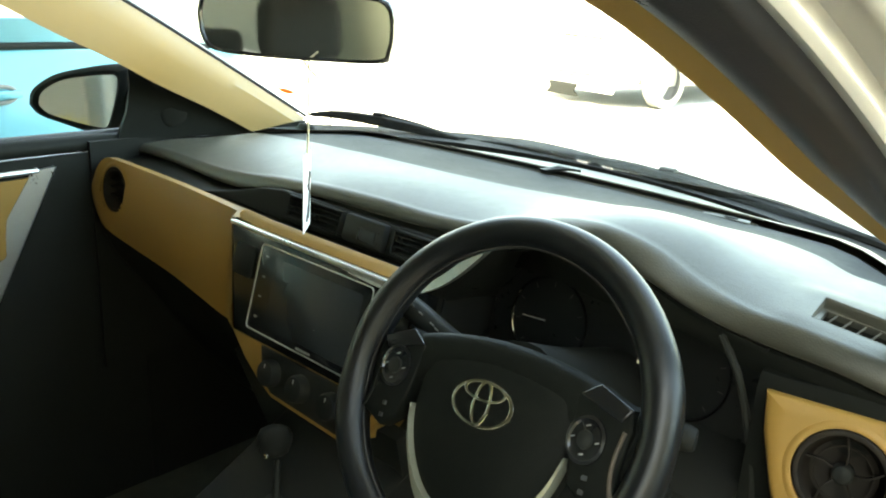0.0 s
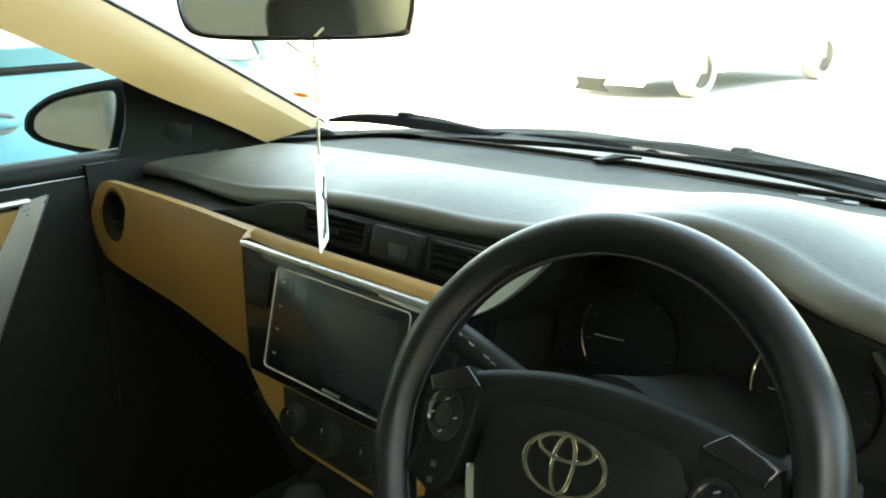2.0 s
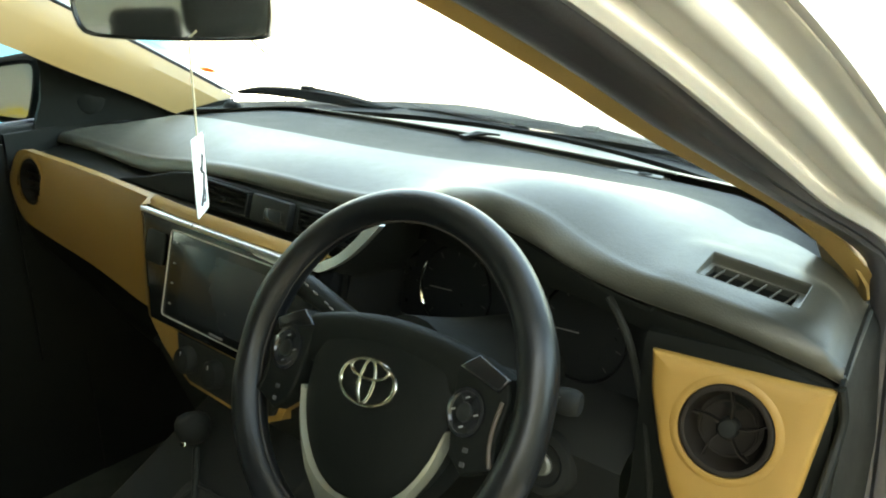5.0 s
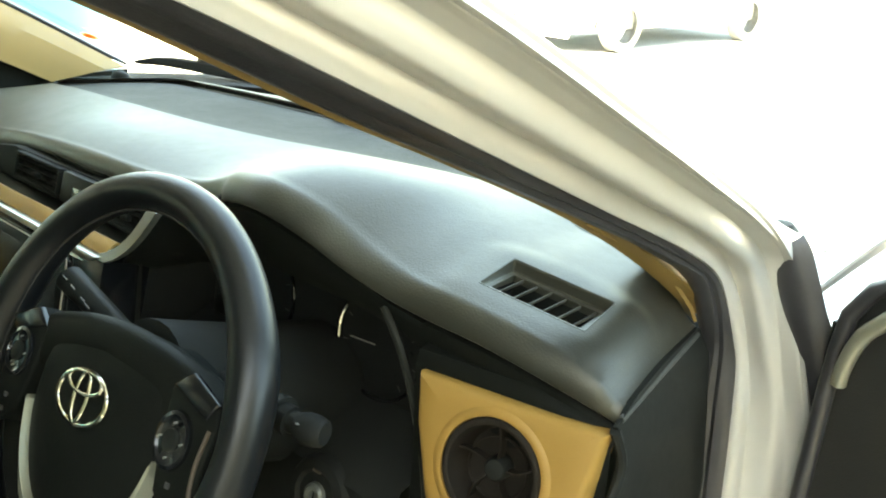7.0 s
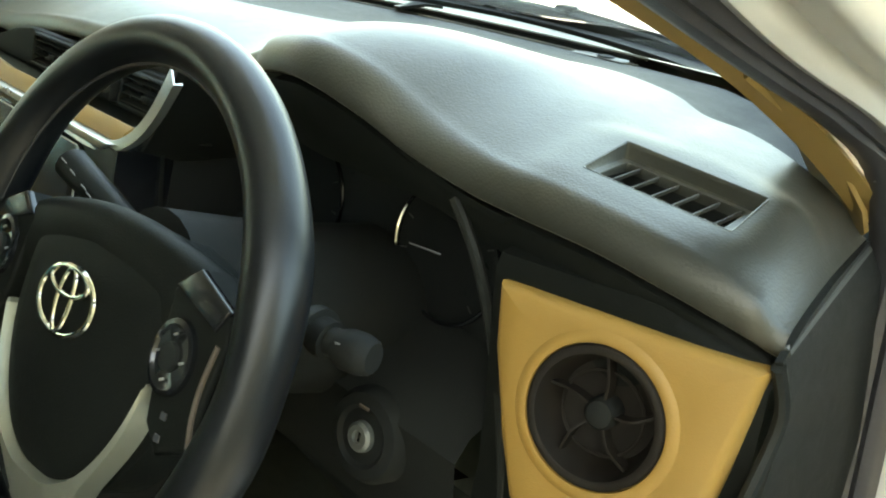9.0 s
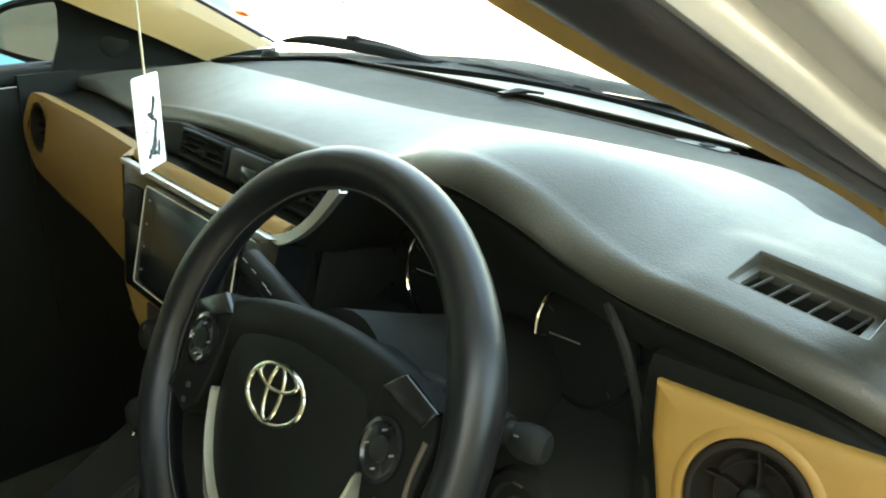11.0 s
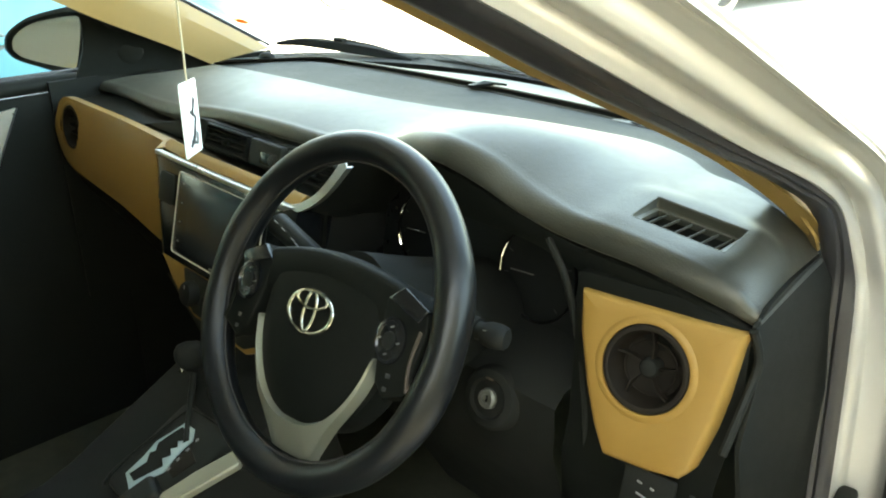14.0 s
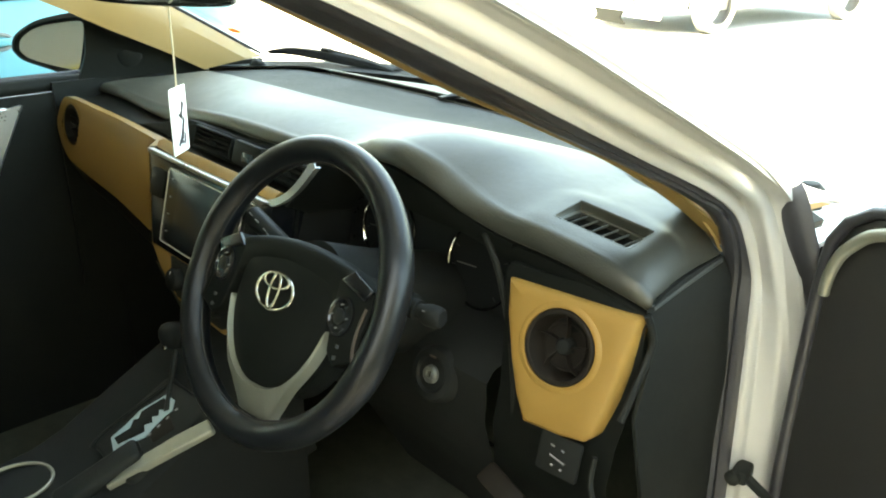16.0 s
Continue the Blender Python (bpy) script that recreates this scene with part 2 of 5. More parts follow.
def ellipse_ring(a, b, tube_r, m, n=48, sides=8, flat=1.0, bm=None):
    """A closed oval bar in the pose's xy plane."""
    bm = bm or bmesh.new()
    rings = []
    for k in range(n):
        u = 2 * math.pi * k / n
        c = Vector((a * math.cos(u), b * math.sin(u), 0))
        o = Vector((math.cos(u) / a, math.sin(u) / b, 0)).normalized()
        rings.append([bm.verts.new(m @ (c + tube_r * (math.cos(v) * o + flat * math.sin(v) * Vector((0, 0, 1))))) for v in (2 * math.pi * j / sides for j in range(sides))])
    for k in range(n):
        p, q = rings[k], rings[(k + 1) % n]
        for j in range(sides):
            bm.faces.new((p[j], q[j], q[(j + 1) % sides], p[(j + 1) % sides]))
    return bm


def rounded(w, h, r, n=5):
    """The outline of a rectangle with rounded corners, round its centre."""
    out = []
    for cx, cy, a0 in ((w / 2 - r, h / 2 - r, 0), (-w / 2 + r, h / 2 - r, 90), (-w / 2 + r, -h / 2 + r, 180), (w / 2 - r, -h / 2 + r, 270)):
        out += [(cx + r * math.cos(radians(a0 + 90 * k / n)), cy + r * math.sin(radians(a0 + 90 * k / n))) for k in range(n + 1)]
    return out


def facing(origin, right, up):
    """The pose of a plane: its x to the right, its y up, its z out of its face."""
    x = Vector(right).normalized()
    z = x.cross(Vector(up)).normalized()
    y = z.cross(x)
    m = Matrix((x, y, z)).transposed().to_4x4()
    m.translation = Vector(origin)
    return m


def at(xs, ys, x):
    """Smooth reading of a table of a few stations."""
    i = min(max(int(np.searchsorted(xs, x)) - 1, 0), len(xs) - 2)
    t = min(max((x - xs[i]) / (xs[i + 1] - xs[i]), 0), 1)
    def slope(k):
        if k == 0 or k == len(xs) - 1:
            return 0.0
        return (ys[k + 1] - ys[k - 1]) / (xs[k + 1] - xs[k - 1])
    h = xs[i + 1] - xs[i]
    a, b, c, d = ys[i], ys[i + 1], slope(i) * h, slope(i + 1) * h
    return (2 * t ** 3 - 3 * t * t + 1) * a + (t ** 3 - 2 * t * t + t) * c + (3 * t * t - 2 * t ** 3) * b + (t ** 3 - t * t) * d


# ---- ground, wall and what stands far off ----
bm = bmesh.new()
bmesh.ops.create_grid(bm, x_segments=40, y_segments=40, size=1500)
tagged(part("ground", bm, CONCRETE, smooth=False), "pale sunlit concrete yard", "ground", kind="structure")
bm = block(pose(-2, -6.2, 1.7), 16, 0.24, 3.4, 0.01)
tagged(part("wall_back", bm, WALL), "weathered rendered yard wall behind the cars", "wall", kind="structure")

# added, unseen carport to shade the cars: sheet roof on posts, open towards the yard
port = thing("carport", "unseen grey sheet-roofed carport, added to shade the cars", "carport", (-2, -2, 0), kind="structure")
part("shading_roof", block(pose(-3.3, -2.6, 2.75, 2), 9.6, 8.2, 0.06, 0.01), STEEL, port, "unseen grey steel roof, added for shade")
# unseen wall, added to hold back light from the driver's side
part("shading_wall", block(pose(2.3, -2.7, 1.25), 0.15, 6.8, 2.5, 0.01), WALL, port, "unseen rendered side wall, added for shade")
for x in (-7.6, -3.6):
    part("carport_post", block(pose(x, 1.35, 1.36), 0.12, 0.12, 2.72, 0.01), STEEL, port)

# ---- the car's shell ----
car = thing("car_body", "champagne painted saloon car shell with its driver's door open", "car")
EDGE_GLASS_R = [(0.565, 0.30, 1.425), (0.60, 0.50, 1.365), (0.655, 0.80, 1.230), (0.69, 1.05, 1.085), (0.70, 1.285, 1.003)]
SLOTS = [-0.73, -0.65, -0.58, -0.5, -0.42, -0.34, -0.26, -0.18, -0.1, 0.0, 0.1, 0.18, 0.23, 0.28, 0.33, 0.37, 0.42, 0.46, 0.51, 0.55, 0.60, 0.65, 0.69, 0.709]
# lower edge of the pad's front, its shoulder, and the crease towards the glass
BOT_Y = [0.896, 0.893, 0.890, 0.885, 0.880, 0.874, 0.870, 0.866, 0.862, 0.860, 0.866, 0.878, 0.876, 0.850, 0.834, 0.828, 0.833, 0.840, 0.845, 0.848, 0.851, 0.857, 0.865, 0.871]
BOT_Z = [0.976, 0.980, 0.982, 0.982, 0.981, 0.985, 0.999, 1.011, 1.018, 1.020, 1.022, 1.027, 1.034, 1.052, 1.064, 1.066, 1.053, 1.036, 1.023, 1.018, 1.014, 1.004, 0.993, 0.986]
TOP_Y = [0.911, 0.908, 0.905, 0.900, 0.895, 0.889, 0.885, 0.881, 0.877, 0.875, 0.881, 0.893, 0.891, 0.874, 0.858, 0.852, 0.861, 0.870, 0.865, 0.864, 0.869, 0.872, 0.874, 0.880]
TOP_Z = [0.993, 0.997, 0.999, 1.000, 1.002, 1.009, 1.020, 1.029, 1.036, 1.040, 1.039, 1.044, 1.059, 1.079, 1.090, 1.092, 1.079, 1.058, 1.046, 1.042, 1.037, 1.028, 1.014, 1.000]
CREASE_Y = [1.12, 1.10, 1.084, 1.066, 1.053, 1.041, 1.030, 1.021, 1.018, 1.024, 1.043, 1.061, 1.073, 1.086, 1.098, 1.105, 1.108, 1.103, 1.088, 1.070, 1.060, 1.045, 1.045, 1.050]
CREASE_Z = [0.985, 1.006, 1.018, 1.027, 1.035, 1.041, 1.046, 1.051, 1.053, 1.053, 1.051, 1.051, 1.051, 1.050, 1.049, 1.048, 1.048, 1.047, 1.044, 1.040, 1.038, 1.030, 1.011, 0.992]


def base_y(x):
    return 1.41 - 0.24 * (x / 0.7) ** 2


# curves of the driver's door frame: glass edge, inner edge, foot of the seal, outer edge
EDGE_GLASS = [(0.60, 0.50, 1.415), (0.645, 0.80, 1.285), (0.678, 1.05, 1.152), (0.692, 1.285, 1.015)]
EDGE_IN = [(0.535, 0.30, 1.372), (0.548, 0.40, 1.343), (0.56, 0.50, 1.311), (0.576, 0.60, 1.264), (0.590, 0.70, 1.213), (0.607, 0.80, 1.166), (0.633, 0.90, 1.115), (0.652, 0.99, 1.058), (0.672, 1.060, 1.000)]
SEAL_IN = EDGE_IN[:-2] + [(0.657, 0.955, 1.090), (0.676, 1.015, 1.048), (0.677, 1.060, 0.985), (0.684, 1.066, 0.91), (0.700, 1.05, 0.70), (0.705, 1.06, 0.34)]
SEAL_OUT = [(0.605, 0.30, 1.405), (0.623, 0.40, 1.367), (0.637, 0.50, 1.325), (0.646, 0.60, 1.280), (0.652, 0.70, 1.232), (0.657, 0.80, 1.184), (0.662, 0.90, 1.136), (0.688, 0.985, 1.090), (0.692, 1.040, 1.050), (0.707, 1.070, 0.985), (0.722, 1.058, 0.91), (0.735, 1.045, 0.70), (0.737, 1.06, 0.34)]
BODY_OUT = [(0.66, 0.30, 1.440), (0.682, 0.40, 1.402), (0.70, 0.50, 1.360), (0.713, 0.60, 1.315), (0.722, 0.70, 1.268), (0.728, 0.80, 1.218), (0.732, 0.90, 1.168), (0.738, 1.00, 1.114), (0.740, 1.075, 1.060), (0.772, 1.07, 0.97), (0.792, 1.08, 0.87), (0.796, 1.10, 0.70), (0.797, 1.12, 0.34)]


def flip(points):
    return [(-x, y, z) for x, y, z in points]


def matched(points, n):
    """n points on a smooth curve, spread evenly over its stations."""
    p, out = [Vector(q) for q in points], []
    for s in np.linspace(0, len(p) - 1 - 1e-6, n):
        i, t = int(s), s - int(s)
        a, b, c, d = p[max(i - 1, 0)], p[i], p[i + 1], p[min(i + 2, len(p) - 1)]
        out.append(0.5 * ((2 * b) + (c - a) * t + (2 * a - 5 * b + 4 * c - d) * t * t + (3 * b - a - 3 * c + d) * t ** 3))
    return out


def ribbon(a, b, n, across, lift, fade=None):
    """Rows of points from curve a to curve b, lifted off the straight line between them by the profile lift(u)."""
    pa, pb = (matched(a, n), matched(b, n)) if len(a) == len(b) else (smooth_path(a, n), smooth_path(b, n))
    rows = []
    for i in range(n):
        d = (pa[min(i + 1, n - 1)] - pa[max(i - 1, 0)]).normalized()
        w = pb[i] - pa[i]
        out = d.cross(w).normalized()
        rows.append([pa[i] + w * u + out * lift(u) * (fade(i / (n - 1)) if fade else 1) for u in across])
    return rows


def pillar(sx):
    f = (lambda p: p) if sx > 0 else flip
    edge = EDGE_GLASS_R if sx > 0 else EDGE_GLASS
    side = EDGE_IN if sx > 0 else EDGE_IN[2:7] + [(0.640, 1.01, 1.062), (0.645, 1.11, 1.008)]
    # cream inner trim, from the glass round to the door side
    us = [0, 0.06, 0.2, 0.4, 0.55, 0.7, 0.85, 0.95, 1.0]
    rows = ribbon(f(edge), f(side), 40, us, (lambda u: 0.005 * math.sin(math.pi * min(1, u / 0.9)) ** 0.9) if sx > 0 else (lambda u: -0.024 * (1 - abs((u - 0.4) / (0.4 if u < 0.4 else 0.6)) ** 1.25)))
    foot = [(x + sx * (0.018 if sx > 0 else 0.004), y + 0.001, z + 0.006) for x, y, z in (r[-1] for r in rows)]
    rows = [[*r, Vector(q)] for r, q in zip(rows, foot)]
    part("pillar_trim", sheet(rows, 0.003), CREAM, car, "cream plastic windscreen pillar cover")
    rim = [(x + 0.006, y + 0.004, z + 0.004) for x, y, z in edge]
    part("glass_border", tube(f(rim), 0.0032, 8, 24), RUBBER, car, "thin black border of the windscreen")
    if sx > 0:
        inner = [Vector(p).lerp(Vector(q), 0.32 if i < 7 else 0.15) for i, (p, q) in enumerate(zip(SEAL_IN, SEAL_OUT))]
        part("pillar_trim_foot", sheet([[(0.626, 0.93, 1.112), (0.638, 0.915, 1.116), (0.648, 0.905, 1.113)], [(0.632, 1.00, 1.073), (0.645, 0.985, 1.078), (0.656, 0.976, 1.074)], [(0.624, 1.05, 1.043), (0.650, 1.030, 1.047), (0.668, 1.015, 1.044)], [(0.621, 1.085, 1.018), (0.650, 1.060, 1.020), (0.680, 1.034, 1.016)], [(0.630, 1.090, 1.004), (0.652, 1.072, 1.001), (0.680, 1.048, 0.998)], [(0.645, 1.086, 0.995), (0.656, 1.078, 0.992), (0.674, 1.064, 0.990)]], 0.003), CREAM, car, "cream plastic foot of the pillar cover")
        rows = ribbon(inner, SEAL_OUT, 70, [0, 0.1, 0.25, 0.4, 0.55, 0.7, 0.82, 0.92, 1.0], lambda u: 0.009 * math.sin(math.pi * u) ** 0.6 - 0.003 * math.exp(-((u - 0.55) / 0.06) ** 2))
        part("door_seal", sheet(rows, 0.004), RUBBER, car, "black rubber door seal")
        prof = [(0, 0.002), (0.02, 0.008), (0.06, 0.009), (0.10, 0.005), (0.15, -0.003), (0.18, -0.005), (0.30, -0.001), (0.42, 0.005), (0.47, 0.007), (0.51, 0.006), (0.57, -0.001), (0.62, -0.006), (0.66, -0.007), (0.80, -0.004), (0.90, -0.001), (0.93, -0.004), (0.96, 0.0), (1.0, 0.0)]
        us = np.linspace(0, 1, 41)
        raw = np.interp(np.linspace(-0.2, 1.2, 225), [u for u, h in prof], [h for u, h in prof])
        soft = np.convolve(raw, np.hanning(13) / np.hanning(13).sum(), "same")
        tab = dict(zip(us.tolist(), np.interp(us, np.linspace(-0.2, 1.2, 225), soft).tolist()))
        rows = ribbon(SEAL_OUT, BODY_OUT, 90, us.tolist(), lambda u: 0.95 * tab[u], lambda s: 0.3 + 0.7 * min(1, max(0, (0.78 - s) / 0.14)))
        part("door_frame", sheet(rows, 0.004), PAINT, car, "champagne painted door frame with pressed steps")
    outer = BODY_OUT[:9] if sx > 0 else [(x - 0.02, y, z + 0.01) for x, y, z in BODY_OUT[:9]]
    rows = ribbon(f(outer), f([(x + 0.012, y + 0.006, z + 0.010) for x, y, z in edge]), 40, [0, 0.1, 0.3, 0.6, 0.9, 1.0], lambda u: sx * (0.002 if sx > 0 else 0.010) * math.sin(math.pi * u) ** 0.7)
    part("pillar_skin", sheet(rows, 0.003), PAINT, car, "champagne painted outer pillar")


pillar(1)
pillar(-1)

# windscreen, a thin curved pane, and the roof behind it
left, right = smooth_path(flip(EDGE_GLASS), 24), smooth_path(EDGE_GLASS_R[1:], 24)
rows = []
for i in range(24):
    v = i / 23
    row = []
    for u in np.linspace(-1, 1, 25):
        p = left[i].lerp(right[i], (u + 1) / 2)
        row.append((p.x, p.y + (0.055 + 0.075 * v) * (1 - u * u) + 0.012, p.z + 0.016 * (1 - u * u) * (1 - v) + 0.008 - 0.012 * (1 - u * u) * v))
    rows.append(row)
pane = part("windscreen", sheet(rows), PANE, car, "clear curved windscreen")
pane.visible_shadow = False
rows = []
for v in np.linspace(0, 1, 16):
    y = 0.56 - 1.9 * v
    rows.append([((0.60 - 0.02 * v) * u, y - 0.055 * u * u * (1 - v), 1.440 + 0.035 * math.sin(math.pi * min(1, v * 1.1)) - 0.05 * u ** 4 - 0.03 * v) for u in np.linspace(-1, 1, 17)])
part("roof", sheet(rows, 0.02), PAINT, car, "champagne painted roof panel")
part("headliner", sheet([[(x * 0.98, y - 0.01, z - 0.03) for x, y, z in r] for r in rows], 0.006), ROOFLINE, car, "pale cloth headliner")
for sx in (-1, 1):
    # sides behind the front doors: belt, rear pillar and sill
    part("side_panel", block(pose(sx * 0.80, -1.15, 0.66), 0.12, 1.75, 0.66, 0.03), PAINT, car)
    part("sill", block(pose(sx * 0.80, 0.40, 0.29), 0.10, 1.5, 0.14, 0.02), PAINT, car, "painted door sill")
    part("centre_pillar", tube([(sx * 0.745, -0.30, 0.35), (sx * 0.745, -0.30, 0.98), (sx * 0.60, -0.34, 1.40)], 0.055, 12, 12), BLACK, car, "dark centre pillar trim")
    part("rear_pillar", tube([(sx * 0.58, -1.28, 1.40), (sx * 0.68, -1.75, 1.10), (sx * 0.72, -1.95, 0.95)], 0.08, 12, 10), PAINT, car)
    part("roof_rail", tube([(sx * 0.60, 0.50, 1.415), (sx * 0.615, 0.0, 1.43), (sx * 0.60, -0.8, 1.42), (sx * 0.57, -1.3, 1.385)], 0.032, 12, 16), PAINT, car)
    g = part("rear_side_window", sheet([[(sx * 0.745, y, 0.98), (sx * 0.60, y * 0.97, 1.395)] for y in np.linspace(-0.35, -1.45, 6)]), TINT, car)
    g.visible_shadow = False
g = part("rear_window", sheet([[(0.57 * u, -1.35 - 0.06 * (1 - u * u), 1.39) for u in np.linspace(-1, 1, 9)], [(0.66 * u, -1.95 - 0.08 * (1 - u * u), 1.04) for u in np.linspace(-1, 1, 9)]]), PANE, car, "sloping rear window")
g.visible_shadow = False
part("rear_deck", block(pose(0, -1.78, 0.98), 1.4, 0.5, 0.05, 0.01), SEAT, car, "dark cloth parcel shelf")
part("boot", block(pose(0, -2.35, 0.72), 1.5, 0.8, 0.6, 0.08), PAINT, car)
part("floor_pan", block(pose(0, -0.3, 0.22), 1.46, 3.4, 0.06, 0.01), SHADE, car, "dark carpeted floor")
for sx in (-1,):
    part("kick_panel", block(pose(sx * 0.728, 1.14, 0.60), 0.02, 0.50, 0.74, 0.005), BLACK, car, "black footwell side panel")
part("bulkhead", block(pose(0, 1.34, 0.57), 1.30, 0.05, 0.72, 0.01), SHADE, car, "dark carpeted bulkhead")
# scuttle, bonnet and wings ahead of the glass
rows = [[(x, base_y(x) + 0.004 + k * 0.23 * (1 - 0.55 * min(1, max(0, (x + 0.3) / 0.4))), 1.018 - 0.005 * min(1, max(0, (x + 0.25) / 0.35)) - 0.012 * k - 0.016 * (x / 0.7) ** 2) for x in np.linspace(-0.80, 0.70, 25)] for k in (0, 0.3, 0.6, 0.93)]
part("scuttle", sheet(rows, 0.01), MATT, car, "black plastic scuttle panel")
rows = [[(x * (1 - 0.08 * v), base_y(x) + 0.225 - 0.15 * abs(x / 0.7) ** 5 + v * (0.93 + 0.15 * abs(x / 0.7) ** 5 + 0.10 * (1 - (x / 0.7) ** 2)), 0.985 - 0.03 * (x / 0.7) ** 2 - 0.10 * v - 0.11 * v ** 4) for x in np.linspace(-0.70, 0.70, 21)] for v in np.linspace(0, 1, 12)]
part("bonnet", sheet(rows, 0.01), PAINT, car, "champagne painted bonnet")
for sx in (-1, 1):
    rows = [[(sx * (0.704 + 0.104 * u), 1.115 + v * 1.205, 0.953 - 0.02 * v - 0.10 * v ** 2 - 0.30 * u ** 3 + 0.012 * u * (1 - u)) for u in np.linspace(0, 1, 8)] for v in np.linspace(0, 1, 12)]
    part("front_wing", sheet(rows, 0.006), PAINT, car, "champagne painted front wing")
    part("wing_side", block(pose(sx * 0.80, 1.75, 0.45), 0.05, 1.2, 0.5, 0.02), PAINT, car)
part("dash_end_filler", sheet([[(-0.712, y, z) for y in np.linspace(0.80, 1.30, 8)] for z in (0.55, 0.85, 0.97, 1.006 )], 0.01), BLACK, car, "black filler between the dashboard and door")
for sx in (-1, 1):
    for y in (1.92, -1.72):
        m = facing((sx * 0.70, y, 0.31), (0, -sx, 0), (0, 0, 1))
        tyre = part("wheel", turned([(0.18, -0.10), (0.29, -0.09), (0.31, -0.06), (0.31, 0.05), (0.29, 0.085), (0.20, 0.09), (0.19, 0.07)], m, 40, caps=False), TYRE, car, "black tyre, paled for glare")
        part("rim", turned([(0.195, 0.078), (0.18, 0.082), (0.17, 0.05), (0.05, 0.07), (0.0, 0.075)], m, 32), ALLOY, tyre, "pale alloy rim")
part("bumper", block(pose(0, 2.62, 0.50), 1.6, 0.2, 0.5, 0.08), PAINT, car)
# black filler between the hinge pillar and the wing
rows = ribbon([(0.728, 1.080, 1.074), (0.731, 1.080, 1.058), (0.748, 1.080, 1.020), (0.768, 1.080, 0.980), (0.788, 1.090, 0.90)], [(0.738, 1.082, 1.080), (0.749, 1.082, 1.070), (0.768, 1.080, 1.030), (0.786, 1.080, 0.990), (0.806, 1.088, 0.90)], 18, [0, 0.2, 0.5, 0.8, 1], lambda u: 0.006 * math.sin(math.pi * u))
part("pillar_filler", sheet(rows, 0.01), RUBBER, car, "black foam filler behind the wing")
clip = (0.752, 1.040, 0.736)
part("stay_bracket", block(pose(*clip, 0, 0, 10), 0.020, 0.03, 0.020, 0.005), BLACK, car, "dark steel door stay bracket")
part("stay_bolt", turned([(0.004, 0.0), (0.009, 0.0), (0.009, 0.007), (0.004, 0.010), (0, 0.010)], facing((clip[0], clip[1] - 0.02, clip[2] + 0.004), (1, 0, 0), (0, 0, 1)), 12), BLACK, car)
part("stay_arm", tube([clip, (0.772, 1.036, 0.729), (0.805, 1.030, 0.722), (0.845, 1.035, 0.712)], 0.006, 8, 10), BLACK, car, "dark steel door stay arm")
for z in (0.90, 0.55):
    part("hinge", block(pose(0.815, 1.135, z, 0, 0, 12), 0.05, 0.05, 0.06, 0.008), PAINT, car, "painted door hinge")
part("hinge_cap", turned([(0.0, 0.004), (0.018, 0.003), (0.021, 0.0), (0.021, -0.006)], facing((0.795, 1.072, 0.935), (0.9, 0.1, 0), (0, 0, 1)), 24, sx=0.6), CARD, car, "white round plastic plug")

# ---- dashboard ----
dash = thing("dashboard", "dark grey soft dashboard with tan trim panels", "dashboard", (0, 1.1, 0.6))


def edge_shift(x, y):
    """The pad's outer ends run slightly inwards towards the glass."""
    return x - 0.16 * max(0, y - 0.864) * min(1, max(0, (abs(x) - 0.5) / 0.2)) * (1 if x > 0 else -0.3)


def pad_row(x):
    by_, bz, ty, tz, cy, cz = (at(SLOTS, t, x) for t in (BOT_Y, BOT_Z, TOP_Y, TOP_Z, CREASE_Y, CREASE_Z))
    mound = math.exp(-((x - 0.37) / 0.13) ** 2)
    sy, sz, by = 1.262, 1.016 + 0.010 * (1 - (x / 0.5) ** 2) - 0.04 * max(0, abs(x) - 0.5), base_y(x) - 0.015
    sy = min(sy, by - 0.03)
    slope = (cz - tz) / (cy - ty)
    # front: a rounded face from the lower edge up to the shoulder
    ky, kz = by_ - 0.004, tz - slope * (ty - by_) + 0.002
    pts = [(by_ + 0.06, bz + 0.004), (by_ + 0.012, bz + 0.0005), (by_ + 0.003, bz - 0.0005)]
    for v in np.linspace(0, 1, 11)[:-1]:
        a, b, c = (1 - v) ** 2, 0.9 * v * (1 - v), v * v
        a, b, c = a / (a + b + c), b / (a + b + c), c / (a + b + c)
        pts.append((a * by_ + b * ky + c * ty, a * (bz + 0.002) + b * kz + c * tz))
    for v in np.linspace(0.0, 0.985, 34):
        bulge = (0.005 + 0.010 * mound) * math.sin(math.pi * v ** 0.75) ** 1.3
        pts.append((ty + (cy - ty) * v, tz + (cz - tz) * v + bulge))
    pts.append((cy, cz))
    dip = 0.005 + 0.010 * min(1, max(0, (x - 0.42) / 0.12)) + 0.014 * min(1, max(0, (x - 0.57) / 0.06))
    for v in (0.04, 0.15, 0.3, 0.5, 0.75, 0.96):
        pts.append((cy + (sy - cy) * v, cz + (sz - cz) * v - dip * math.sin(math.pi * v ** 0.7) - 0.002))
    return pts, (sy, sz, by)


columns = [*np.linspace(-0.765, 0.50, 102), *np.linspace(0.506, 0.660, 30), *np.linspace(0.664, 0.709, 12)]
rows, band, front = [], [], []
for x in columns:
    pts, (sy, sz, by) = pad_row(x)
    rows.append([(edge_shift(x, y), y, z) for y, z in pts[:-6]])
    band.append([(edge_shift(x, y), y, z) for y, z in [(pts[-7][0], pts[-7][1] - 0.0015), *pts[-6:]]])
    front.append([(edge_shift(x, y), y, z) for y, z in ((sy + 0.010, sz + 0.005), (sy + 0.05, sz - 0.004), (by, sz - 0.014), (by + 0.008, sz - 0.07))])
bm = sheet(rows)
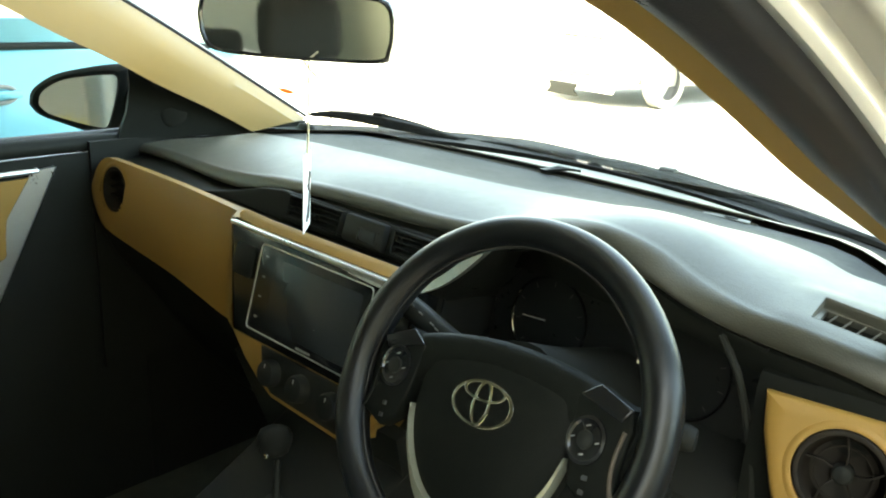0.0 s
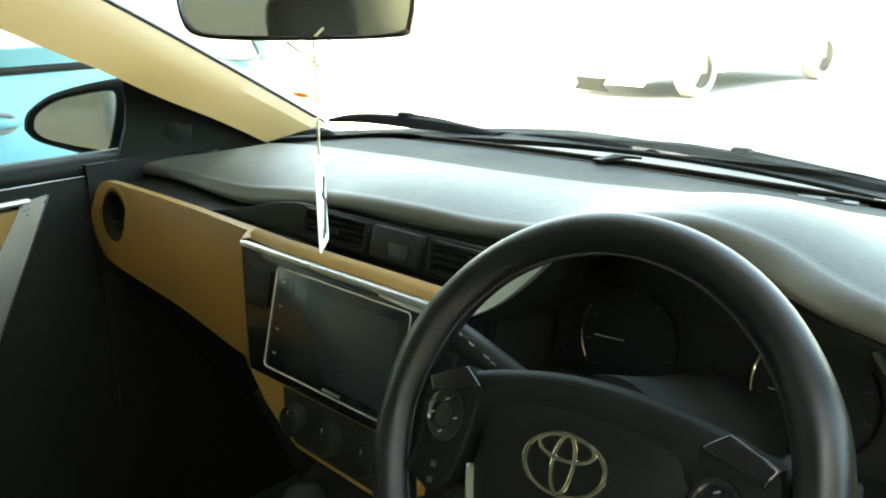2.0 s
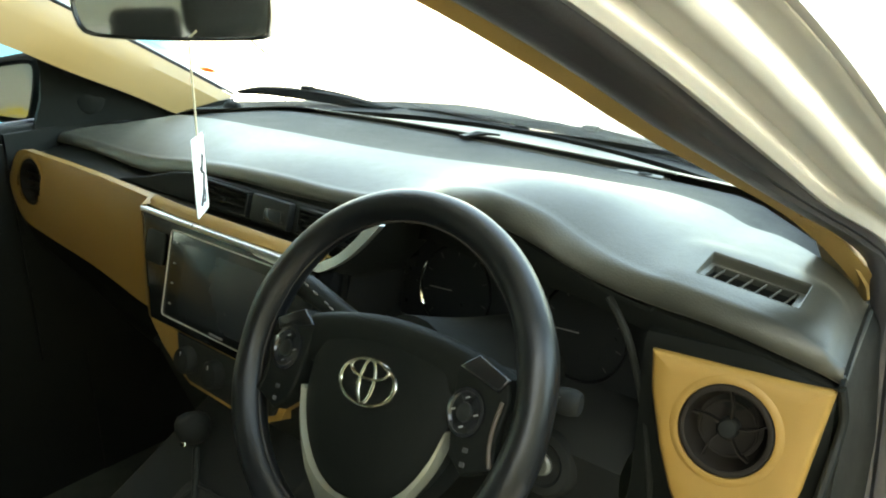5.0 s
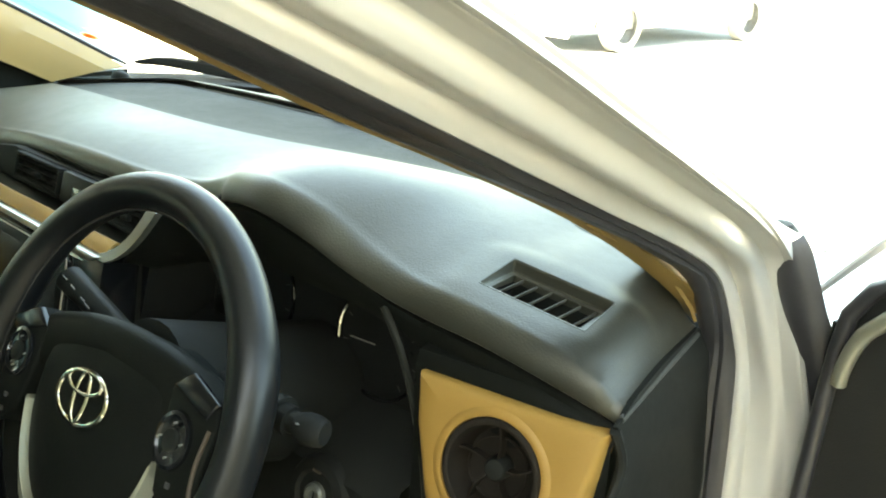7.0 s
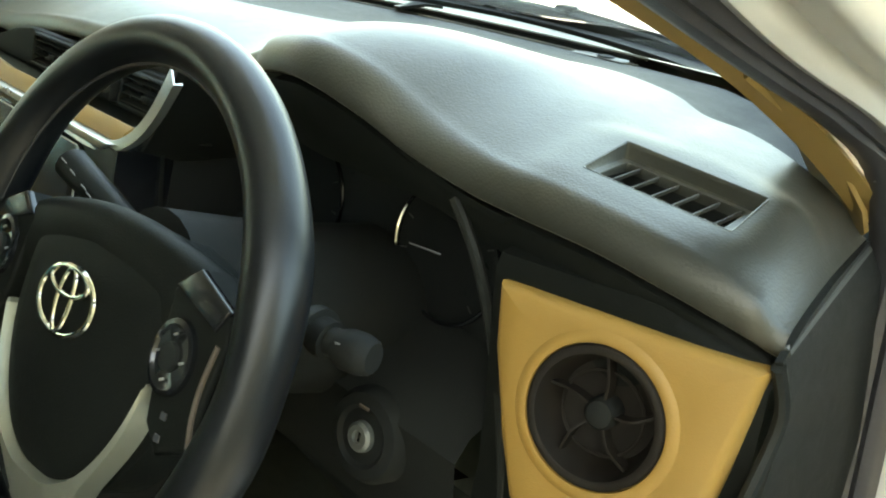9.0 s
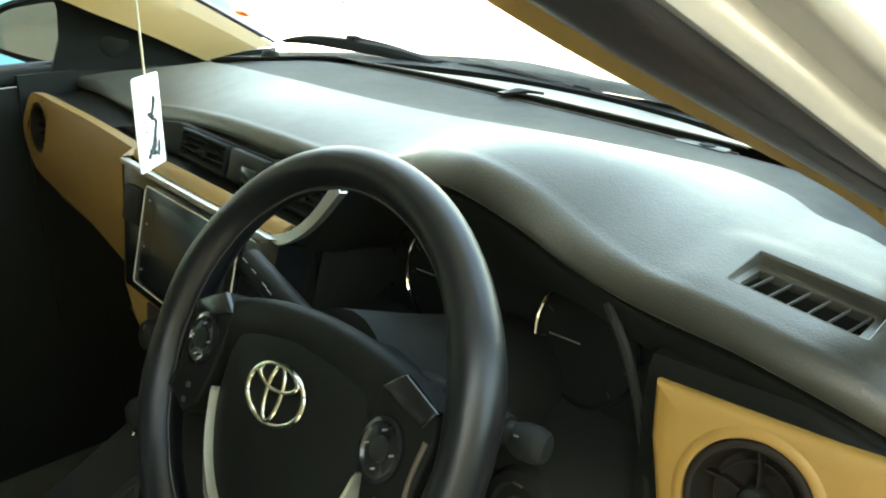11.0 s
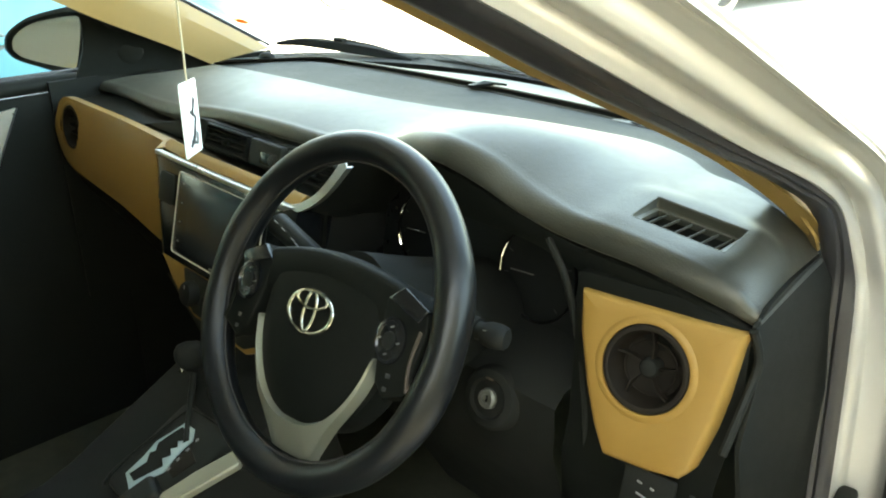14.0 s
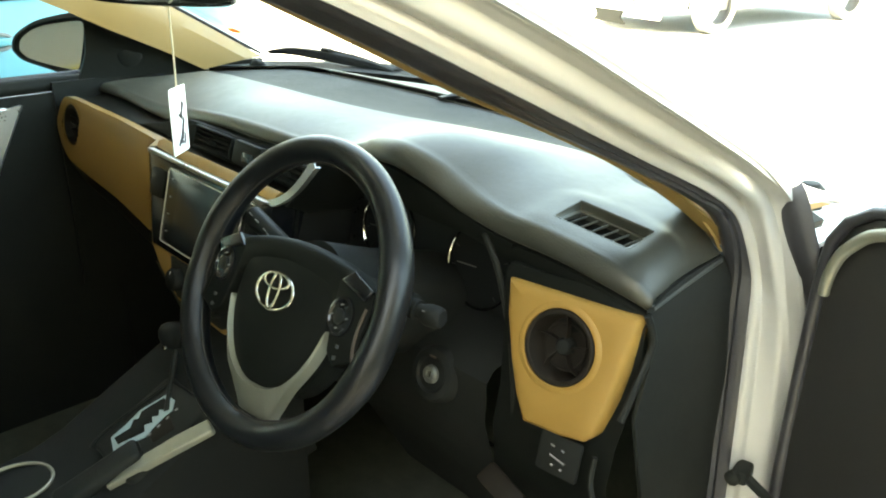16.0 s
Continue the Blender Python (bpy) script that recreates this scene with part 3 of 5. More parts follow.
# the opening for the side vent
VENT_AT = (0.607, 0.922)
VX, VY = Vector((0.97, 0.12)).normalized(), Vector((-0.10, 0.99)).normalized()
VN = Vector((-VX.y, VX.x))

def top_z(x, y):
    pts, (sy, sz, by) = pad_row(x)
    ys = [p[0] for p in pts[12:]] + [sy + 0.05, by]
    zs = [p[1] for p in pts[12:]] + [sz - 0.003, sz - 0.012]
    return float(np.interp(y, ys, zs))


vc = [Vector((VENT_AT[0], VENT_AT[1])) + VX * i + VY * j for i, j in ((-0.042, 0), (0.042, 0), (0, -0.025), (0, 0.025))]
vz = [top_z(p.x + 0.0045, p.y) for p in vc]
vm = facing((*VENT_AT, sum(vz) / 4), (*(VX * 0.084), vz[1] - vz[0]), (*(VY * 0.05), 0.8 * (vz[3] - vz[2])))
# the pad is flat round the vent and cut out along its rim
VENT_W, VENT_H = 0.094, 0.055
to_vent, out_vent = vm.inverted(), vm.to_3x3()
for v in bm.verts:
    q = to_vent @ v.co
    away = math.hypot(max(0, abs(q.x) - VENT_W / 2 - 0.004), max(0, abs(q.y) - VENT_H / 2 - 0.003))
    if away < 0.035 and abs(q.z) < 0.02:
        k = away / 0.035
        v.co.z -= q.z * (1 - k * k * (3 - 2 * k)) / out_vent.col[2].z
for sx, sy in ((1, 0), (-1, 0), (0, 1), (0, -1)):
    near = [f for f in bm.faces if abs((to_vent @ f.calc_center_median()).x) < 0.062 and abs((to_vent @ f.calc_center_median()).y) < 0.044 and abs((to_vent @ f.calc_center_median()).z) < 0.02]
    geom = near + list({e for f in near for e in f.edges}) + list({v for f in near for v in f.verts})
    bmesh.ops.bisect_plane(bm, geom=geom, plane_co=vm @ Vector((sx * VENT_W / 2, sy * VENT_H / 2, 0)), plane_no=out_vent @ Vector((sx, sy, 0)), dist=1e-6)


def in_vent(f):
    q = to_vent @ f.calc_center_median()
    return abs(q.x) < VENT_W / 2 and abs(q.y) < VENT_H / 2 and abs(q.z) < 0.02


hole = [f for f in bm.faces if in_vent(f)]
bmesh.ops.delete(bm, geom=hole, context="FACES")
pad = part("pad", bm, PAD, dash, "dusty dark grey soft dash pad")
part("demister_band", sheet(band), BAND, dash, "darker plastic band behind the demister slot")
part("demister_shelf", sheet(front), PAD, dash, "dark grey shelf under the windscreen")


# demister slot: a dark groove with a low lip on both sides, a clip in the middle and a sensor eye
groove = [[(x, 1.262 + k, top_z(x, 1.262) - d) for k, d in ((-0.004, 0.001), (-0.002, 0.016), (0.008, 0.016), (0.0100, -0.0045))] for x in np.linspace(-0.385, 0.345, 40)]
part("demister_slot", sheet(groove), MATT, dash, "narrow dark demister slot")
for dy, dz in ((-0.007, 0.0005), (0.011, 0.005)):
    part("slot_lip", tube([(x, 1.262 + dy, top_z(x, 1.262) + dz) for x in np.linspace(-0.40, 0.36, 40)], 0.0022, 6), PAD, dash)
part("slot_clip", sheet([[(-0.02, 1.25, 1.031), (0.0, 1.244, 1.033), (0.03, 1.262, 1.039)], [(-0.012, 1.262, 1.031), (0.01, 1.262, 1.040), (0.045, 1.278, 1.037)]], 0.004), BLACK, dash, "small plastic clip")
part("slot_cover", plate(rounded(0.07, 0.016, 0.006), facing((0.315, 1.252, top_z(0.315, 1.252) + 0.002), (1, 0, 0), (0, 1, 0)), 0.004, 0.001), PAD, dash)
part("sensor_eye", turned([(0.011, 0), (0.0105, 0.001), (0.006, 0.0014), (0, 0.0015)], facing((0.322, 1.252, top_z(0.322, 1.252) + 0.0025), (1, 0, 0), (0, 1, 0)), 20, sy=0.6), MATT, dash, "small dark light sensor")
for sx in (-1, 1):
    part("pillar_foot_cap", turned([(0.030, -0.01), (0.029, 0.010), (0.022, 0.020), (0.010, 0.024), (0, 0.025)], pose(sx * 0.640, 1.245, 0.992), 20, sy=0.55), BLACK, dash, "black domed cap at the pillar foot")

part("passenger_side_slit", plate(rounded(0.075, 0.014, 0.004), facing((-0.708, 1.005, top_z(-0.708, 1.005) + 0.0015), (0.18, 1, 0.06), (-1, 0.18, 0.1)), 0.004, 0.001), BLACK, dash, "narrow dark side window vent")
# side demister vent let into the pad above the driver's round vent
def on_pad(x, y, z):
    """A point of the vent's plan, z above the pad."""
    return vm @ Vector((x, y, z * (1 + 18 * y)))


frame_bm = bmesh.new()
rings = []
for w, h, z in ((0.0955, 0.0565, -0.0006), (0.0945, 0.0555, 0.0006), (0.093, 0.054, 0.0002), (0.092, 0.053, -0.0015), (0.0905, 0.0505, -0.0060), (0.0895, 0.0485, -0.0066), (0.0805, 0.0385, -0.0066), (0.0795, 0.0375, -0.0074), (0.0795, 0.0375, -0.0115)):
    rings.append([frame_bm.verts.new(on_pad(x, y, z)) for x, y in rounded(w, h, 0.002, 3)])
for a, b in zip(rings, rings[1:]):
    for k in range(len(a)):
        frame_bm.faces.new((a[k], a[(k + 1) % len(a)], b[(k + 1) % len(a)], b[k]))
side_vent = part("side_vent", frame_bm, PAD, dash, "rectangular grey side window vent")
well = bmesh.new()
rings = [[well.verts.new(on_pad(x, y, z)) for x, y in rounded(0.0805, 0.0385, 0.002, 3)] for z in (-0.0105, -0.060)]
for k in range(len(rings[0])):
    well.faces.new((rings[0][k], rings[0][k - 1], rings[1][k - 1], rings[1][k]))
well.faces.new(rings[1])
part("vent_well", well, MATT, side_vent, "dark vent duct")
for k in range(6):
    part("slat", block(vm @ pose(-0.0335 + 0.0134 * k, 0, -0.0105, 0, 0, -10) @ pose(0, 0, 0, 0, 10, 0), 0.0012, 0.0370, 0.0034, 0.0004, 1), PAD, side_vent)
part("crossbar", block(vm @ pose(0, 0.006, -0.026), 0.079, 0.003, 0.004, 0), BLACK, side_vent)


# black lip under the pad's edge, over the dials and the driver's vent
rows = []
for x in np.linspace(0.19, 0.705, 40):
    by_, bz = at(SLOTS, BOT_Y, x), at(SLOTS, BOT_Z, x)
    low = min(bz - 0.012, at([0.19, 0.30, 0.46, 0.55, 0.70], [0.995, 1.015, 1.005, 0.985, 0.972], x))
    q = x - 0.003 * min(1, max(0, (x - 0.6) / 0.1))
    rows.append([(q, by_ + 0.040, bz + 0.002), (q, by_ + 0.008, bz - 0.003), (q, by_ + 0.004, bz - 0.006), (q, by_ + 0.003, bz * 0.5 + low * 0.5), (q, by_ + 0.010, low), (q, by_ + 0.05, low - 0.002)])
part("hood_lip", sheet(rows), HUB, dash, "black lip under the pad edge")


# body of the dashboard below the pad
def face_row(x, ys):
    by_, bz = at(SLOTS, BOT_Y, x), at(SLOTS, BOT_Z, x)
    q = x if x < 0.5 else edge_shift(x, by_ + 0.05) - 0.006
    return [(q, by_ + 0.05, bz + 0.002), (q, by_ + 0.016, bz - 0.004)] + [(x, y, z) for y, z in ys]


LOW = ((0.815, 0.83), (0.84, 0.78), (0.90, 0.70), (1.00, 0.55), (1.10, 0.42), (1.25, 0.36))
rows = [face_row(x, ((0.862, min(0.985, at(SLOTS, BOT_Z, x) - 0.012)), (0.846, 0.972), (0.822, 0.965), (0.812, 0.90), (0.806, 0.848), *LOW)) for x in np.linspace(-0.725, 0.165, 50)]
part("glovebox_side", sheet(rows), BLACK, dash, "black lower dashboard")
lip = lambda x: min(1.0, at(SLOTS, BOT_Z, x) - 0.006)
rows = [face_row(x, ((0.866 + (x - 0.56) * 0.1, lip(x)), (0.846 + (x - 0.56) * 0.16, lip(x) - 0.004), (0.841 + (x - 0.56) * 0.16, min(0.985, lip(x) - 0.010)), (0.840 + (x - 0.56) * 0.16, 0.90), (0.835, 0.845), (0.825, 0.80), (0.83, 0.74), (0.92, 0.62), (1.02, 0.45))) for x in np.linspace(0.545, 0.708, 14)]
part("vent_surround", sheet(rows), HUB, dash, "black panel round the driver's vent")
rows = [[(x, y, z) for y, z in ((0.93, 0.905), (0.86, 0.878), (0.825, 0.868), (0.812, 0.855), (0.812, 0.80), (0.83, 0.74), (0.92, 0.62), (1.02, 0.45))] for x in np.linspace(0.165, 0.545, 20)]
part("knee_panel", sheet(rows), MATT, dash, "black panel below the dials")
# end cap beside the door
cap = [[(0.708, 0.862, 0.990), (0.694, 0.95, 0.988), (0.681, 1.045, 0.984), (0.675, 1.10, 0.975)], [(0.712, 0.868, 0.975), (0.700, 0.95, 0.972), (0.690, 1.045, 0.968), (0.685, 1.10, 0.960)],
       [(0.712, 0.875, 0.955), (0.704, 0.95, 0.93), (0.697, 1.045, 0.92), (0.695, 1.10, 0.92)], [(0.716, 0.845, 0.88), (0.712, 0.95, 0.86), (0.706, 1.045, 0.85), (0.702, 1.10, 0.85)], [(0.716, 0.90, 0.68), (0.714, 0.98, 0.66), (0.710, 1.06, 0.65), (0.705, 1.12, 0.65)], [(0.716, 1.0, 0.42), (0.714, 1.04, 0.42), (0.710, 1.10, 0.42), (0.705, 1.14, 0.42)]]
cap.insert(0, [(edge_shift(0.709, y) - 0.001, y, top_z(0.709, y) - 0.002) for y in (0.898, 0.95, 1.043, 1.10)])
part("end_cap", sheet(cap, 0.004), BLACK, dash, "black dashboard end cover")
# the ridge's highlight, laid on as a paler tube
part("end_cap_highlight", tube([(0.7085, 0.872, 0.991), (0.697, 0.95, 0.990), (0.683, 1.045, 0.987)], 0.0030, 8, 12), SATIN, dash, "edge of the end cover with its highlight as paler plastic")
part("end_cap_seam", tube([(0.7105, 0.862, 0.988), (0.714, 0.872, 0.955), (0.714, 0.852, 0.918), (0.712, 0.832, 0.88)], 0.004, 8, 12), BLACK, dash)

# tan panel and round vent in front of the driver
TRIM = facing((0.633, 0.829, 0.933), (0.149, 0.024, -0.001), (-0.05, 0.033, 0.135))
outline = []
for p in ((0.556, 0.831, 0.986), (0.563, 0.823, 0.95), (0.581, 0.811, 0.903), (0.597, 0.804, 0.87), (0.613, 0.799, 0.846), (0.655, 0.807, 0.846), (0.684, 0.812, 0.850), (0.692, 0.816, 0.859), (0.700, 0.829, 0.897), (0.706, 0.846, 0.956), (0.709, 0.855, 0.986)):
    q = TRIM.inverted() @ Vector(p)
    outline.append((q.x, q.y))
def holed_panel(outline, hole, m, face_z, depth, soft):
    """A panel with the outline and a round opening at the pose's origin, its rim turned back."""
    def reach(a):
        d = Vector((math.cos(a), math.sin(a)))
        best = 0.0
        for (x0, y0), (x1, y1) in zip(outline, outline[1:] + outline[:1]):
            e = Vector((x1 - x0, y1 - y0))
            det = d.x * -e.y + d.y * e.x
            if abs(det) > 1e-12:
                r, t = (x0 * -e.y + y0 * e.x) / det, (d.x * y0 - d.y * x0) / det
                if r > 0 and -1e-6 <= t <= 1 + 1e-6:
                    best = max(best, r)
        return d * best
    angles = sorted([math.atan2(y, x) for x, y in outline] + list(np.linspace(-math.pi, math.pi, 60, endpoint=False)))
    edge = [reach(a) for a in angles]
    loops = [[m @ Vector((p.x, p.y, face_z - depth)) for p in edge], [m @ Vector((p.x, p.y, face_z - soft)) for p in edge]]
    loops.append([m @ Vector((*(p - p.normalized() * soft * 0.4), face_z - soft * 0.3)) for p in edge])
    loops.append([m @ Vector((*(p - p.normalized() * soft), face_z)) for p in edge])
    for k in (0.5, 1.0):
        loops.append([m @ Vector((*((p - p.normalized() * soft).lerp(p.normalized() * hole, k)), face_z)) for p in edge])
    loops.append([m @ Vector((*(p.normalized() * hole), face_z - 0.02)) for p in edge])
    return sheet(loops, closed=True)


panel = part("driver_trim_panel", holed_panel(outline, 0.0410, TRIM, 0.004, 0.03, 0.006), BEIGE, dash, "tan plastic panel with a round vent")


def round_vent(m, r, parent, squash=1.0, blades=True):
    """A round air vent: a soft tan swelling, a thin black rim, a bowl, a domed hub and curved blades."""
    ring = part("vent_ring", turned([(r + 0.0085, -0.0004), (r + 0.006, 0.0010), (r + 0.003, 0.0018), (r + 0.0008, 0.0013), (r, -0.002)], m, 64, sx=squash, caps=False), BEIGE, parent, "soft raised tan ring")
    barrel = part("vent_barrel", turned([(r, 0.0002), (r - 0.001, 0.0018), (r - 0.003, 0.0024), (r - 0.0055, 0.0014), (r - 0.0062, -0.003), (r - 0.008, -0.014), (r - 0.012, -0.021), (0.012, -0.024), (0.0, -0.024)], m, 56, sx=squash, caps=False), BLADE, ring, "dusty black round air vent")
    if not blades:
        for k in (-1, 0, 1):
            part("blade", block(m @ pose(0, 0.014 * k, -0.012, 20), 2 * squash * (r - 0.004) * math.cos(0.4 * k), 0.0022, 0.008, 0.0006, 1), MATT, barrel)
        part("vent_cover", turned([(r - 0.010, -0.019), (0.0, -0.017)], m, 40, sx=squash), MATT, barrel)
        return
    part("hub", turned([(0.0095, -0.022), (0.0095, -0.010), (0.0075, -0.007), (0.004, -0.006), (0, -0.0058)], m, 24), MATT, barrel, "domed black hub")
    for a in (78, 150, 222, 294, 2):
        c, d = radians(a), radians(a + 16)
        pts = [m @ Vector((q * math.cos(e), q * math.sin(e), z)) for q, e, z in ((0.009, c, -0.010), (0.5 * r, c + 0.10, -0.0075), (r - 0.0075, d, -0.0095))]
        path = smooth_path(pts, 8)
        n = m.to_3x3() @ Vector((0, 0, 1))
        part("blade", sheet([[p + n * 0.0015, p - n * 0.008] for p in path], 0.0016), BLADE, barrel)
    part("inner_ring", ellipse_ring(0.60 * r, 0.60 * r, 0.0010, m @ pose(0, 0, -0.013), 40, 6), BLADE, barrel)


round_vent(TRIM @ pose(0, 0, 0.004), 0.0405, panel)

# tan panel in front of the passenger, rounded at the door and folded in beside the middle panel
rows = []
for x in [-0.712 + 0.062 * (1 - math.cos(a)) for a in np.linspace(0.12, math.pi / 2, 9)] + list(np.linspace(-0.645, -0.575, 12)) + list(np.linspace(-0.56, -0.275, 12)) + [-0.262, -0.252, -0.243]:
    k = min(1, max(0.0, 1 - ((x + 0.650) / 0.062) ** 2)) ** 0.5 if x < -0.65 else 1
    top, bot = at([-0.73, -0.62, -0.42, -0.24], [0.986, 0.987, 0.985, 0.980], x), at([-0.73, -0.62, -0.42, -0.24], [0.868, 0.852, 0.834, 0.812], x)
    mid = 0.925
    t, b = mid + (top - mid) * k, mid + (bot - mid) * k
    fold = max(0, (x + 0.335) / 0.10) ** 2
    rows.append([(x, 0.812 + 0.012, t - 0.002)] + [(x, 0.786 + 0.022 * (z - 0.82) / 0.165 - 0.011 * k * math.sin(math.pi * (t - z) / max(t - b, 1e-4)) * (1 - min(1, 0.8 * fold)) - 0.004 * fold, z) for z in np.linspace(t, b, 24)] + [(x, 0.815, b + 0.004)])
last = [(-0.228, 0.800, 0.974)] + [(-0.228 + 0.053 * u, 0.784 - 0.038 * u, 0.976 - 0.148 * u) for u in np.linspace(0, 1, 24)] + [(-0.17, 0.79, 0.83)]
rows.append(last)
bm = sheet(rows)
hole = [f for f in bm.faces if ((f.calc_center_median().x + 0.616) / 0.042) ** 2 + ((f.calc_center_median().z - 0.937) / 0.042) ** 2 < 1]
bmesh.ops.delete(bm, geom=hole, context="FACES")
ptrim = part("passenger_trim_panel", bm, BEIGE, dash, "long tan plastic panel with an oval vent")
round_vent(facing((-0.616, 0.7955, 0.937), (1, 0, 0), (0, 0.13, 1)), 0.041, ptrim, 1.04, False)
part("trim_ledge", sheet([[(x, y + 0.010 * max(0, (-0.15 - x) / 0.085), z - 0.002 * max(0, (-0.15 - x) / 0.085)) for y, z in ((0.796, 0.970), (0.792, 0.9745), (0.796, 0.9795), (0.803, 0.9825), (0.808, 0.979))] for x in np.linspace(-0.235, 0.150, 24)], 0.003), BEIGE, dash, "narrow tan strip above the middle panel")

# middle vents and clock in the dark band under the pad
VENT = facing((0.0, 0.838, 0.999), (1, 0, 0), (0, 0.30, 1))
part("vent_band", plate([(-0.40, -0.024), (-0.30, -0.002), (-0.25, 0.012), (-0.20, 0.020), (0.19, 0.022), (0.19, -0.024)], VENT @ pose(0, 0, -0.008), 0.016, 0.004), MATT, dash, "dark band that holds the middle vents")


def louvre_vent(x0, w, h):
    """A middle air vent: a raised frame, level slats, upright fins behind them and a thumb tab."""
    vent = part("middle_vent", plate(rounded(w, h, 0.004), VENT @ pose(x0, 0, -0.0075), 0.002, 0), MATT, dash, "rectangular dark middle vent")
    for y in (h / 2 - 0.0018, 0.0018 - h / 2):
        part("vent_frame", block(VENT @ pose(x0, y, -0.002), w, 0.0036, 0.010, 0.0012), MATT, vent)
    for x in (w / 2 - 0.002, 0.002 - w / 2):
        part("vent_frame", block(VENT @ pose(x0 + x, 0, -0.002), 0.004, h - 0.0074, 0.010, 0.0012), MATT, vent)
    for k in range(4):
        part("slat", block(VENT @ pose(x0, (k - 1.5) * h * 0.21, -0.002, 24), w - 0.0085, 0.0014, 0.0075, 0.0004, 1), MATT, vent)
    for k in range(6):
        part("fin", block(VENT @ pose(x0 + (k - 2.5) * w / 6.5, 0, -0.0055, 0, 12), 0.0012, h - 0.008, 0.003, 0), MATT, vent)
    part("vent_tab", block(VENT @ pose(x0 + 0.004, -0.002, 0.0035), 0.016, 0.0065, 0.006, 0.0015), MATT, vent)


louvre_vent(-0.105, 0.118, 0.036)
louvre_vent(0.112, 0.112, 0.036)
clock = part("clock", block(VENT @ pose(0.002, 0.0, -0.003), 0.078, 0.038, 0.014, 0.004), BLACK, dash, "small dark dash clock")
part("clock_glass", plate(rounded(0.032, 0.016, 0.002), VENT @ pose(0.011, -0.004, 0.0045), 0.001, 0.0003), SCREEN, clock, "small unlit clock display")
part("clock_rim", tube([VENT @ Vector((x + 0.011, y - 0.004, 0.0045)) for x, y in rounded(0.034, 0.018, 0.003) + rounded(0.034, 0.018, 0.003)[:1]], 0.0007, 6), BLACK, clock)
for k in (0.004, -0.010):
    part("clock_button", block(VENT @ pose(0.032, k, 0.0042), 0.004, 0.004, 0.002, 0.0005), BLACK, clock)

# middle panel with the screen
STACK = facing((0.0, 0.7634, 0.90), (1, 0, 0), (0, 0.038, 0.141))
sp = lambda z: (z - 0.90) / 0.9655
body_out = [(-0.224, sp(0.971)), (-0.171, sp(0.829)), (0.150, sp(0.829)), (0.158, sp(0.971))]
stack = part("middle_panel", plate(body_out, STACK, 0.06, 0.003), GLOSS, dash, "glossy black middle panel")
part("silver_strip", plate([(-0.226, sp(0.9745)), (-0.223, sp(0.9685)), (0.130, sp(0.966)), (0.150, sp(0.9745))], STACK @ pose(0, 0, 0.004), 0.012, 0.002), SILVER, stack, "satin silver strip")
unit = part("head_unit", plate([(x - 0.0225, y + sp(0.901)) for x, y in rounded(0.230, 0.122, 0.006)], STACK @ pose(0, 0, 0.004), 0.012, 0.002), GLOSS, stack, "black touch screen radio")
part("unit_frame", tube([STACK @ Vector((x - 0.0225, y + sp(0.901), 0.0045)) for x, y in rounded(0.230, 0.121, 0.006) + [rounded(0.230, 0.121, 0.006)[0]]], 0.0009, 6), SILVER, unit, "thin silver frame line")
part("screen", plate([(x - 0.012, y + sp(0.900)) for x, y in rounded(0.178, 0.098, 0.003)], STACK @ pose(0, 0, 0.0052), 0.001, 0.0003), SCREEN, unit, "dark grey screen, switched off")
for z in (0.945, 0.917, 0.890, 0.862):
    part("touch_key", plate(rounded(0.006, 0.0022, 0.0005, 2), STACK @ pose(-0.121, sp(z), 0.0052), 0.0005, 0), PRINT, unit)
part("unit_marking", plate(rounded(0.03, 0.003, 0.0008, 2), STACK @ pose(-0.01, sp(0.8475), 0.0052), 0.0005, 0), PRINT, unit)
part("hazard_key", plate(rounded(0.046, 0.046, 0.006), STACK @ pose(-0.176, sp(0.927), 0.0035), 0.003, 0.0015), BLACK, stack, "square black key")
# lower tan surround and heater controls
out = [(-0.176, sp(0.829)), (-0.135, sp(0.800)), (-0.093, sp(0.779)), (-0.060, sp(0.767)), (0.085, sp(0.763)), (0.13, sp(0.785)), (0.15, sp(0.829))]
low = part("lower_surround", plate(out, STACK @ pose(0, 0, -0.001), 0.05, 0.003), BEIGE, dash, "tan surround below the middle panel")
inn = [(-0.098, sp(0.828)), (-0.090, sp(0.806)), (-0.080, sp(0.786)), (-0.058, sp(0.774)), (0.082, sp(0.770)), (0.12, sp(0.788)), (0.135, sp(0.828))]
heat = part("heater_panel", plate(inn, STACK @ pose(0, 0, 0.003), 0.01, 0.002), BLACK, low, "black heater control panel")
for x in (-0.062, 0.0, 0.065):
    knob = part("heater_knob", turned([(0.019, 0.0), (0.0185, 0.010), (0.016, 0.014), (0.010, 0.0155), (0, 0.016)], STACK @ pose(x, sp(0.801), 0.003), 28), MATT, heat, "round black heater knob")
    part("knob_mark", block(STACK @ pose(x, sp(0.811), 0.0185), 0.0014, 0.006, 0.001, 0.0002, 1), PRINT, knob)
part("lower_column", sheet([[(-0.17 + 0.02 * k, 0.765 + 0.015 * k, 0.80 - 0.06 * k), (0.17 - 0.0 * k, 0.765 + 0.015 * k, 0.80 - 0.06 * k)] for k in range(5)], 0.02), BLACK, dash)

